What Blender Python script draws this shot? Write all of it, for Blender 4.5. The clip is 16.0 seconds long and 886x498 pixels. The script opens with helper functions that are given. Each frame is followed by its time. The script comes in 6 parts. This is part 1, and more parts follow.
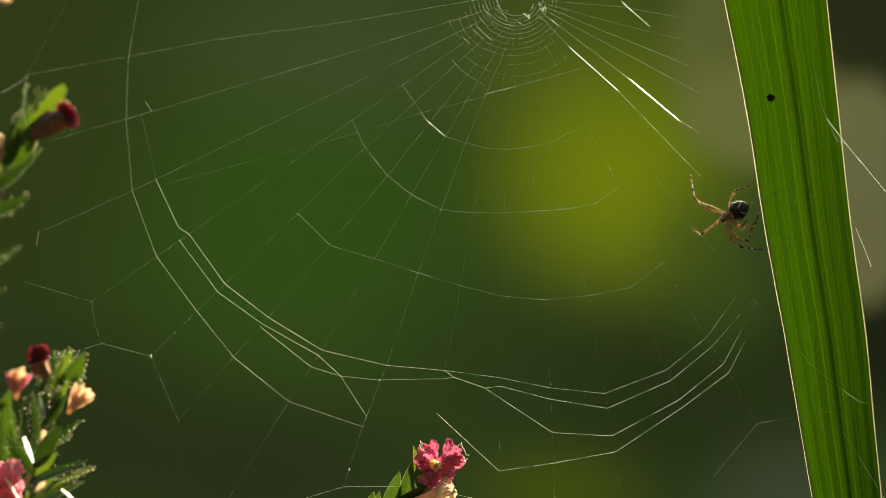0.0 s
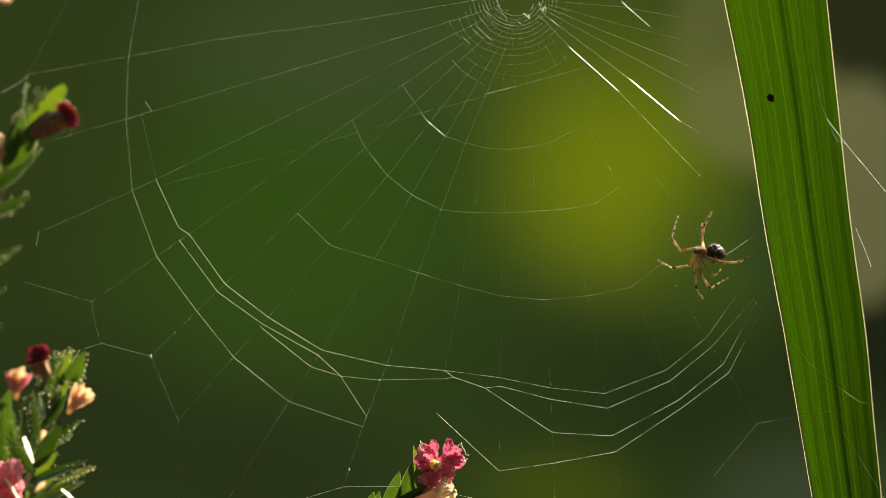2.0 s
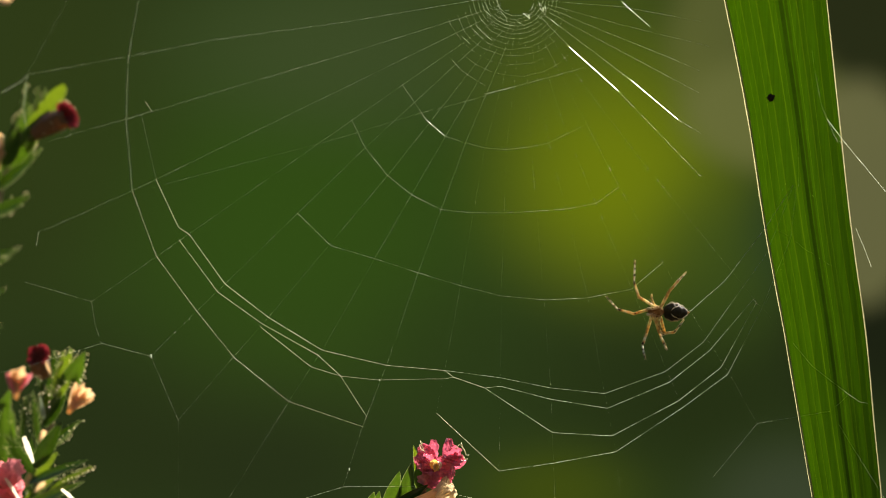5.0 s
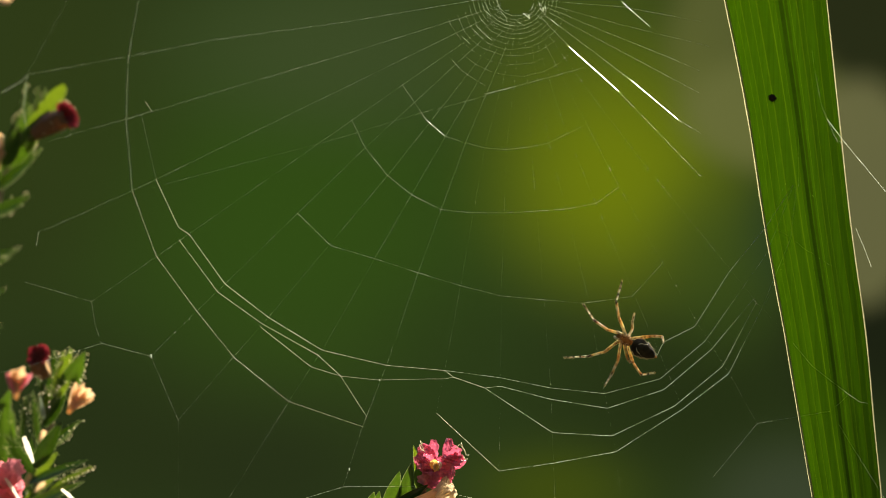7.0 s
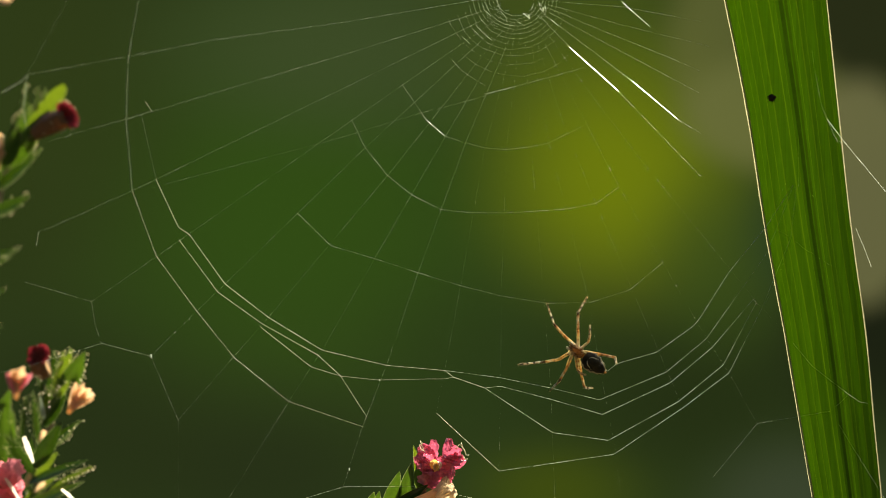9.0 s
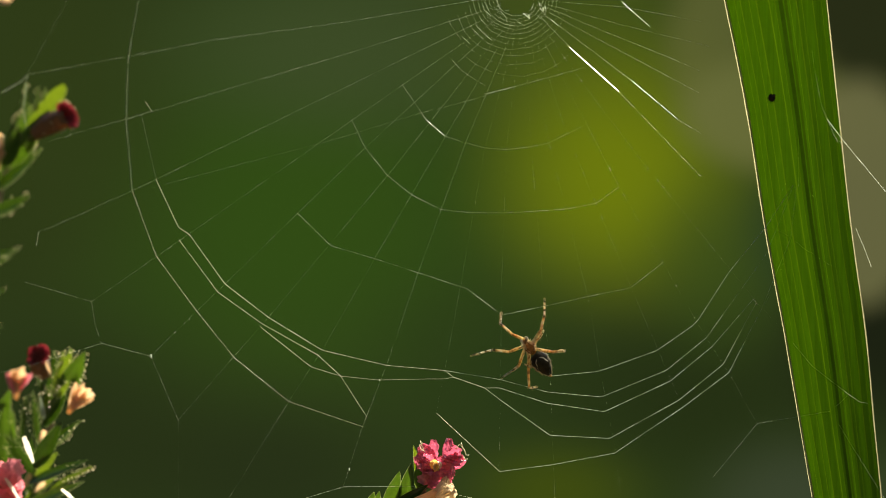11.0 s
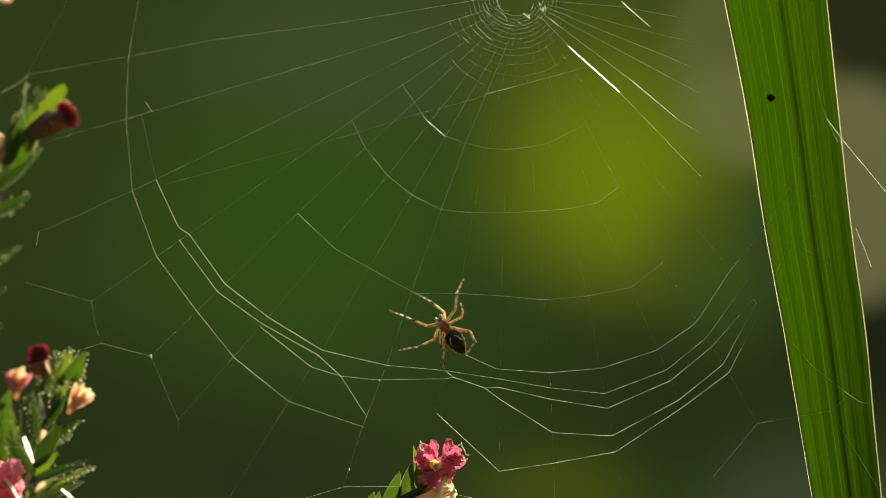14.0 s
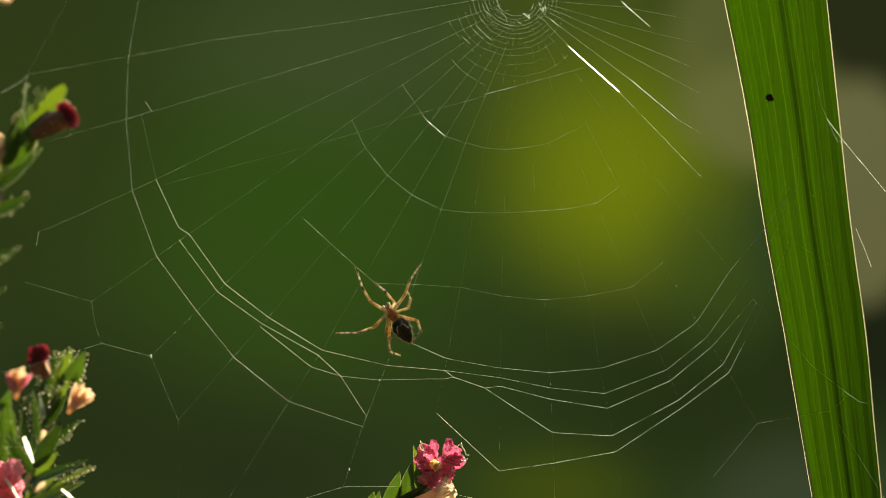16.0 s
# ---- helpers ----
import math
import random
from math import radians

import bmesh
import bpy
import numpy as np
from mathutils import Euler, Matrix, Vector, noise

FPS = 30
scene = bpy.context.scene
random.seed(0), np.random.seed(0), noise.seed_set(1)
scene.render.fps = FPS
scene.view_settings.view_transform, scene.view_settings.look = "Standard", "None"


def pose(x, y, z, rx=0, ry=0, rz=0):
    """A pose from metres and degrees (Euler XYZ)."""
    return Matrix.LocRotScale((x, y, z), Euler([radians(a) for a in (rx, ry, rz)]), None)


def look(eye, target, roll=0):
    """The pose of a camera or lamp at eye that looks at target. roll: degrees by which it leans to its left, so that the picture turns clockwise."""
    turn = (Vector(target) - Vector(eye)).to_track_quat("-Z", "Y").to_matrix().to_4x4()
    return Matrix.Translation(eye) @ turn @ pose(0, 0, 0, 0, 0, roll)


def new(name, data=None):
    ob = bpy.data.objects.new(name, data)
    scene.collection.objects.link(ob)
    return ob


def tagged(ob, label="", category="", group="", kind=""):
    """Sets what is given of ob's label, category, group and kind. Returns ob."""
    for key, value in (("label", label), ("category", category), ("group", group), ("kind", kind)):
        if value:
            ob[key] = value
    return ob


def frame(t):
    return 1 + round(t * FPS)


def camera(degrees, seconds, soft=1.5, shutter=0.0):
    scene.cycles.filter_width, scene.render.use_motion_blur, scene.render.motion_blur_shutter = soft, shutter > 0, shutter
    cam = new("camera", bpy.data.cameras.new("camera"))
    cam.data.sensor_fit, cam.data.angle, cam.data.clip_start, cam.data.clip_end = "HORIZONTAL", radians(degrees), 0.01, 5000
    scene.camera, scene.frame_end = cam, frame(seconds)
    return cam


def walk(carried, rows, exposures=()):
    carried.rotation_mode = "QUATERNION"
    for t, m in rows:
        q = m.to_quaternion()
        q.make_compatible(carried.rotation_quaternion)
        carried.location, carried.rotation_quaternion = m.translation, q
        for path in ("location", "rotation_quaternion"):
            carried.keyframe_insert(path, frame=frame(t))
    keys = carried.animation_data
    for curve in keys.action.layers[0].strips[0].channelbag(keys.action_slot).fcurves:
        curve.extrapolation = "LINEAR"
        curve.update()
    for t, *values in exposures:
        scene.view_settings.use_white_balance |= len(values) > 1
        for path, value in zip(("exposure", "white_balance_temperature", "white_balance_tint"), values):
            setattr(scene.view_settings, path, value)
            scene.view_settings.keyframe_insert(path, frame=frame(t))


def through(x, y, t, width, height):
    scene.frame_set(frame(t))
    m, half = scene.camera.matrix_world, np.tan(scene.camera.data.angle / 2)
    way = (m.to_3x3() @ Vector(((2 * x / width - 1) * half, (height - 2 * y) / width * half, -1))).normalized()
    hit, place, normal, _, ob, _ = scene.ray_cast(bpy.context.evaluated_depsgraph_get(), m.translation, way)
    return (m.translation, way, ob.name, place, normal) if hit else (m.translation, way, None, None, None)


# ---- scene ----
# The unit of the plan: millimetres in the web's plane, x to the right, z up, from the middle of the view.
EYE = 0.60      # metres from the camera to the web
HIGH = 0.50     # height of the camera over the ground
MM = 0.001


def spot(p, deep=0.0):
    """A place seen at p = (x, z) millimetres of the web's plane, deep millimetres behind it."""
    k = (EYE + deep * MM) / EYE * MM
    return Vector((p[0] * k, deep * MM, HIGH + p[1] * k))


cam = camera(14.893, 16.0, soft=0.65)
cam.data.dof.use_dof, cam.data.dof.focus_distance, cam.data.dof.aperture_fstop = True, EYE, 16.0
STAND = look((0, -EYE, HIGH), (0, 0, HIGH))
walk(cam, [(0.0, STAND), (16.0, STAND)])

# ---- light ----
SUN_TO = Vector((0.46, 0.66, 0.56)).normalized()
world = bpy.data.worlds.new("sky")
scene.world = world
world.use_nodes = True
sky = world.node_tree.nodes.new("ShaderNodeTexSky")
sky.sky_type, sky.sun_disc, sky.dust_density, sky.ozone_density = "NISHITA", False, 5.0, 0.5
sky.sun_elevation = math.asin(SUN_TO.z)
sky.sun_rotation = math.atan2(SUN_TO.x, SUN_TO.y)
air = world.node_tree.nodes["Background"]
air.inputs["Strength"].default_value = 0.075
world.node_tree.links.new(sky.outputs[0], air.inputs["Color"])
sun = new("sun", bpy.data.lights.new("sun", "SUN"))
sun.data.energy, sun.data.angle, sun.data.color = 5.0, radians(0.6), (1.0, 0.93, 0.80)
sun.matrix_world = look(SUN_TO * 5, (0, 0, 0))
scene.view_settings.exposure = 1.23


# ---- materials ----
def node(tree, kind, **values):
    n = tree.nodes.new(kind)
    for key, value in values.items():
        n.inputs[key].default_value = value
    return n


def ramp(tree, source, stops):
    r = tree.nodes.new("ShaderNodeValToRGB")
    while len(r.color_ramp.elements) < len(stops):
        r.color_ramp.elements.new(0.5)
    for e, (at, c) in zip(r.color_ramp.elements, stops):
        e.position, e.color = at, (*c, 1)
    tree.links.new(source, r.inputs[0])
    return r.outputs[0]


def finish(tree, colour, rough, through=0.0, bump=None, depth=0.0, gloss=0.5, glow=None, fuzz=None):
    """Principled surface, with a share of light let through the thin tissue; fuzz: the colour of a short down."""
    link = tree.links.new
    out = tree.nodes["Material Output"]
    b = tree.nodes["Principled BSDF"]
    b.inputs["Roughness"].default_value = rough
    b.inputs["Specular IOR Level"].default_value = gloss
    link(colour, b.inputs["Base Color"])
    if fuzz:
        b.inputs["Sheen Weight"].default_value = 0.8
        b.inputs["Sheen Roughness"].default_value = 0.28
        b.inputs["Sheen Tint"].default_value = (*fuzz, 1)
    shade = b.outputs[0]
    if bump is not None:
        n = node(tree, "ShaderNodeBump", Strength=0.7, Distance=depth)
        link(bump, n.inputs["Height"])
        link(n.outputs[0], b.inputs["Normal"])
    if through:
        tr = tree.nodes.new("ShaderNodeBsdfTranslucent")
        link(glow if glow is not None else colour, tr.inputs["Color"])
        mix = node(tree, "ShaderNodeMixShader", Fac=through)
        link(shade, mix.inputs[1])
        link(tr.outputs[0], mix.inputs[2])
        shade = mix.outputs[0]
    link(shade, out.inputs["Surface"])


def fresh(name):
    m = bpy.data.materials.new(name)
    m.use_nodes = True
    return m, m.node_tree


def speckled(name, light, dark, scale, rough, through=0.0, depth=0.00005, gloss=0.5, glow=None, patchy=0.35):
    """Two-scale mottling of one tissue; scale counts grains to the metre."""
    m, tree = fresh(name)
    co = tree.nodes.new("ShaderNodeTexCoord")
    fine = node(tree, "ShaderNodeTexNoise", Scale=scale, Detail=4.0, Roughness=0.6)
    wide = node(tree, "ShaderNodeTexNoise", Scale=scale * 0.18, Detail=2.0)
    info = tree.nodes.new("ShaderNodeObjectInfo")
    for n in (fine, wide):
        tree.links.new(co.outputs["Object"], n.inputs["Vector"])
    add = tree.nodes.new("ShaderNodeMath")
    add.operation = "MULTIPLY_ADD"
    add.inputs[1].default_value = 0.5
    tree.links.new(fine.outputs[0], add.inputs[0])
    half = node(tree, "ShaderNodeMath")
    half.operation = "MULTIPLY"
    half.inputs[1].default_value = 0.5
    tree.links.new(wide.outputs[0], half.inputs[0])
    tree.links.new(half.outputs[0], add.inputs[2])
    own = node(tree, "ShaderNodeMath")
    own.operation = "MULTIPLY_ADD"
    own.inputs[1].default_value = 0.16
    tree.links.new(info.outputs["Random"], own.inputs[0])
    tree.links.new(add.outputs[0], own.inputs[2])
    colour = ramp(tree, own.outputs[0], [(patchy, dark), (patchy + 0.36, light)])
    g = None
    if glow:
        g = ramp(tree, own.outputs[0], [(patchy, [c * 0.7 for c in glow]), (patchy + 0.36, glow)])
    finish(tree, colour, rough, through, fine.outputs[0], depth, gloss, g)
    return m


def streaked(name, light, dark, rough, through, gloss, glow, glow_dark):
    """Leaf tissue with fine parallel veins along the hanging blade, and faint blotches."""
    m, tree = fresh(name)
    link = tree.links.new
    co = tree.nodes.new("ShaderNodeTexCoord")
    lie = tree.nodes.new("ShaderNodeMapping")
    lie.inputs["Rotation"].default_value = (0, radians(-9.5), 0)
    lie.inputs["Scale"].default_value = (2600, 300, 16)
    link(co.outputs["Object"], lie.inputs["Vector"])
    line = node(tree, "ShaderNodeTexNoise", Scale=1.0, Detail=3.0, Roughness=0.65)
    link(lie.outputs[0], line.inputs["Vector"])
    wide = node(tree, "ShaderNodeTexNoise", Scale=160.0, Detail=3.0)
    link(co.outputs["Object"], wide.inputs["Vector"])
    both = tree.nodes.new("ShaderNodeMath")
    both.operation = "MULTIPLY_ADD"
    both.inputs[1].default_value = 0.30
    link(wide.outputs[0], both.inputs[0])
    part_line = tree.nodes.new("ShaderNodeMath")
    part_line.operation = "MULTIPLY"
    part_line.inputs[1].default_value = 0.70
    link(line.outputs[0], part_line.inputs[0])
    link(part_line.outputs[0], both.inputs[2])
    colour = ramp(tree, both.outputs[0], [(0.34, dark), (0.64, light)])
    g = ramp(tree, both.outputs[0], [(0.34, glow_dark), (0.64, glow)])
    finish(tree, colour, rough, through, line.outputs[0], 0.00005, gloss, g)
    return m


def banded(name, stops, length, rough, through):
    """Rings of colour along a limb of that length (metres, local z), with mottling."""
    m, tree = fresh(name)
    co = tree.nodes.new("ShaderNodeTexCoord")
    sep = tree.nodes.new("ShaderNodeSeparateXYZ")
    tree.links.new(co.outputs["Object"], sep.inputs[0])
    n = node(tree, "ShaderNodeTexNoise", Scale=2600.0, Detail=3.0)
    tree.links.new(co.outputs["Object"], n.inputs["Vector"])
    a = tree.nodes.new("ShaderNodeMath")
    a.operation = "DIVIDE"
    a.inputs[1].default_value = length
    tree.links.new(sep.outputs[2], a.inputs[0])
    b = tree.nodes.new("ShaderNodeMath")
    b.operation = "MULTIPLY_ADD"
    b.inputs[1].default_value = 0.22
    tree.links.new(n.outputs[0], b.inputs[0])
    tree.links.new(a.outputs[0], b.inputs[2])
    c = node(tree, "ShaderNodeMath")
    c.operation = "SUBTRACT"
    c.inputs[1].default_value = 0.11
    tree.links.new(b.outputs[0], c.inputs[0])
    colour = ramp(tree, c.outputs[0], stops)
    # brown streaks and patches
    squash = tree.nodes.new("ShaderNodeMapping")
    squash.inputs["Scale"].default_value = (1.0, 1.0, 0.45)
    tree.links.new(co.outputs["Object"], squash.inputs["Vector"])
    fleck = node(tree, "ShaderNodeTexNoise", Scale=3000.0, Detail=3.0)
    tree.links.new(squash.outputs[0], fleck.inputs["Vector"])
    where = ramp(tree, fleck.outputs[0], [(0.35, (0.11, 0.045, 0.015)), (0.40, (0.60, 0.36, 0.14)), (0.45, (1, 1, 1))])
    mix = tree.nodes.new("ShaderNodeMix")
    mix.data_type, mix.blend_type = "RGBA", "MULTIPLY"
    mix.inputs["Factor"].default_value = 1.0
    tree.links.new(colour, mix.inputs["A"])
    tree.links.new(where, mix.inputs["B"])
    pale = node(tree, "ShaderNodeGamma", Gamma=0.74)      # light crosses the skin twice
    tree.links.new(mix.outputs["Result"], pale.inputs["Color"])
    finish(tree, mix.outputs["Result"], rough, through, n.outputs[0], 0.00004, 0.4, glow=pale.outputs[0], fuzz=(1.0, 0.88, 0.60))
    return m


def silk(name, dim, bright, rough=0.36, shine=0.45):
    """Smooth fibre: it mirrors the sun along its length and lets the rest through."""
    m, tree = fresh(name)
    link = tree.links.new
    co = tree.nodes.new("ShaderNodeTexCoord")
    n = node(tree, "ShaderNodeTexNoise", Scale=1400.0, Detail=2.0)
    link(co.outputs["Object"], n.inputs["Vector"])
    colour = ramp(tree, n.outputs[0], [(0.3, dim), (0.7, bright)])
    gloss = tree.nodes.new("ShaderNodeBsdfAnisotropic")
    gloss.inputs["Roughness"].default_value = rough
    soft = tree.nodes.new("ShaderNodeBsdfTranslucent")
    mix = node(tree, "ShaderNodeMixShader", Fac=shine)
    link(colour, gloss.inputs["Color"])
    link(colour, soft.inputs["Color"])
    link(soft.outputs[0], mix.inputs[1])
    link(gloss.outputs[0], mix.inputs[2])
    link(mix.outputs[0], tree.nodes["Material Output"].inputs["Surface"])
    return m


SILK = silk("silk", (0.66, 0.69, 0.58), (0.77, 0.79, 0.69), 0.45, 0.18)
WARM_SILK = silk("warm_silk", (0.70, 0.66, 0.55), (0.79, 0.75, 0.64), 0.45, 0.18)
# brighter copy of the silk, with the sun's glint put into its colour
BRIGHT_SILK = silk("glint_silk", (0.86, 0.88, 0.78), (0.97, 0.97, 0.90))
RIBBON = silk("flat_silk", (0.90, 0.90, 0.84), (0.98, 0.98, 0.94), 0.30, 0.85)
BLADE = streaked("strap_leaf_tissue", (0.042, 0.090, 0.003), (0.026, 0.056, 0.002), 0.5, 0.62, 0.2, (0.0230, 0.0590, 0.0003), (0.0178, 0.0475, 0.0002))
VEIN = speckled("leaf_vein", (0.055, 0.10, 0.008), (0.045, 0.085, 0.006), 900, 0.5, 0.65, gloss=0.2, glow=(0.042, 0.084, 0.0008))
# darker copy of the blade tissue: the fold's shade put into the colour
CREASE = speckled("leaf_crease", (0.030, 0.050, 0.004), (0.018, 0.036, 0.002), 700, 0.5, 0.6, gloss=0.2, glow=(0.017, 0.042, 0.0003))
MARGIN = speckled("leaf_margin", (0.55, 0.50, 0.28), (0.40, 0.32, 0.16), 1200, 0.5, 0.7, gloss=0.3, glow=(0.50, 0.46, 0.24))
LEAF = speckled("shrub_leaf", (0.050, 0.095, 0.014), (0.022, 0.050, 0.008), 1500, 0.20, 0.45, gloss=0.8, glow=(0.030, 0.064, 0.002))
# glossy leaf, its reflected sheen put into a pale grey-green
SHINE = speckled("pale_sheen_leaf", (0.34, 0.40, 0.26), (0.16, 0.22, 0.10), 1500, 0.15, 0.35, gloss=0.9)
YOUNG = speckled("young_leaf", (0.12, 0.19, 0.02), (0.06, 0.11, 0.012), 1500, 0.42, 0.5, gloss=0.35, glow=(0.16, 0.23, 0.008))
# lighter copy of the shrub leaf, with sunlight put into its colour
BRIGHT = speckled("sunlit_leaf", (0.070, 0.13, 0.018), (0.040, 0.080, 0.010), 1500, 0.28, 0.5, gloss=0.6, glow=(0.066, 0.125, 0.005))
STEM = speckled("shrub_stem", (0.16, 0.12, 0.05), (0.09, 0.06, 0.03), 1800, 0.6, 0.1)
ROSE = speckled("rose_petal", (0.90, 0.40, 0.40), (0.74, 0.20, 0.24), 1700, 0.40, 0.55, 0.00012, glow=(0.95, 0.30, 0.33))
DEW = speckled("sticky_bead", (0.98, 0.90, 0.62), (0.92, 0.76, 0.42), 2500, 0.2, 0.85)
PINK = speckled("pink_petal", (0.88, 0.36, 0.44), (0.66, 0.13, 0.22), 1700, 0.42, 0.42, 0.00014, glow=(0.88, 0.17, 0.27))
PEACH = speckled("faded_petal", (0.86, 0.60, 0.40), (0.66, 0.36, 0.20), 1100, 0.5, 0.60, 0.00020, glow=(0.95, 0.62, 0.30))
FADED = speckled("withered_lobe", (0.88, 0.74, 0.52), (0.66, 0.46, 0.26), 1500, 0.5, 0.5, 0.00020, glow=(0.92, 0.72, 0.44))
WINE = speckled("dark_red_calyx", (0.26, 0.03, 0.04), (0.10, 0.02, 0.03), 1500, 0.5, 0.3, glow=(0.35, 0.03, 0.04))
PURPLE = speckled("purple_calyx", (0.26, 0.15, 0.075), (0.12, 0.08, 0.035), 1500, 0.5, 0.45, glow=(0.34, 0.16, 0.05))
CREAM = speckled("cream_hair", (0.92, 0.86, 0.68), (0.75, 0.66, 0.46), 2500, 0.25, 0.6)
RIM = speckled("leaf_rim", (0.42, 0.46, 0.18), (0.22, 0.28, 0.08), 2500, 0.35, 0.6)
YOLK = speckled("yellow_throat", (0.95, 0.78, 0.25), (0.85, 0.55, 0.10), 2500, 0.5, 0.5)
HIDE = speckled("abdomen_hide", (0.11, 0.082, 0.032), (0.010, 0.007, 0.003), 1500, 0.6, 0.0, 0.00014, 0.15, patchy=0.40)
PALE = speckled("pale_hide", (0.78, 0.65, 0.39), (0.44, 0.32, 0.15), 2600, 0.35)
CHEST = speckled("breastplate", (0.76, 0.46, 0.16), (0.12, 0.06, 0.02), 2200, 0.45, 0.7, 0.00010, 0.3, patchy=0.42)
AMBER = speckled("amber_joint", (0.97, 0.84, 0.58), (0.78, 0.52, 0.24), 2400, 0.30, 0.7)
DOWN = speckled("golden_down", (0.98, 0.84, 0.54), (0.86, 0.63, 0.30), 2400, 0.35, 0.65)
GNAT = speckled("bug_brown", (0.035, 0.022, 0.012), (0.012, 0.008, 0.005), 2500, 0.7, gloss=0.1)
SOIL = speckled("garden_soil", (0.075, 0.06, 0.035), (0.03, 0.028, 0.015), 30, 0.95, 0.0, 0.01)


# ---- mesh helpers ----
def part(name, bm, material, parent=None, label="", at=None, smooth=True):
    me = bpy.data.meshes.new(name)
    bm.to_mesh(me)
    bm.free()
    me.materials.append(material)
    if smooth:
        me.shade_smooth()
    ob = new(name, me)
    if parent:
        ob.parent = parent
    if at is not None:
        ob.matrix_basis = at
    if label:
        ob["label"] = label
    return ob


def thing(name, label, category, at=None, group="", kind=""):
    ob = new(name)
    ob.empty_display_size = 0.005
    if at is not None:
        ob.matrix_basis = at
    return tagged(ob, label, category, group, kind)


def tube(bm, pts, radii, sides=6, cap=True):
    """A round limb along pts; radii is one number or one for each point."""
    pts = [Vector(p) for p in pts]
    if not hasattr(radii, "__len__"):
        radii = [radii] * len(pts)
    along = (pts[1] - pts[0]).normalized()
    side = along.orthogonal().normalized()
    rings = []
    for i, p in enumerate(pts):
        d = (pts[min(i + 1, len(pts) - 1)] - pts[max(i - 1, 0)]).normalized()
        side = (side - d * side.dot(d)).normalized()
        up = d.cross(side)
        rings.append([bm.verts.new(p + radii[i] * (math.cos(a) * side + math.sin(a) * up))
                      for a in (math.tau * k / sides for k in range(sides))])
    for a, b in zip(rings, rings[1:]):
        for k in range(sides):
            bm.faces.new((a[k], a[(k + 1) % sides], b[(k + 1) % sides], b[k]))
    if cap:
        bm.faces.new(rings[0][::-1])
        bm.faces.new(rings[-1])
    return bm


def strip(bm, pts, side_dirs, radii, lift=(0, -1, 0)):
    """A half-round ridge open at its underside."""
    lift = Vector(lift)
    rows = []
    for p, d, r in zip(pts, side_dirs, radii):
        rows.append([bm.verts.new(p + d * r * math.cos(a) + lift * r * 0.7 * math.sin(a)) for a in (math.pi * k / 4 for k in range(5))])
    for a, b in zip(rows, rows[1:]):
        for k in range(4):
            bm.faces.new((a[k], a[k + 1], b[k + 1], b[k]))
    return bm


def ball(bm, centre, size, sections=10, rings=7, turn=None):
    m = Matrix.Translation(centre) @ (turn or Matrix()) @ Matrix.Diagonal((*size, 1))
    return bmesh.ops.create_uvsphere(bm, u_segments=sections, v_segments=rings, radius=1, matrix=m)["verts"]


def aim(base, tip, face=(0, -1, 0)):
    """A pose at base whose z axis runs to tip and whose y axis turns towards face."""
    z = (Vector(tip) - Vector(base)).normalized()
    y = Vector(face)
    y = (y - z * y.dot(z)).normalized()
    x = y.cross(z)
    return Matrix.Translation(base) @ Matrix((x, y, z)).transposed().to_4x4()


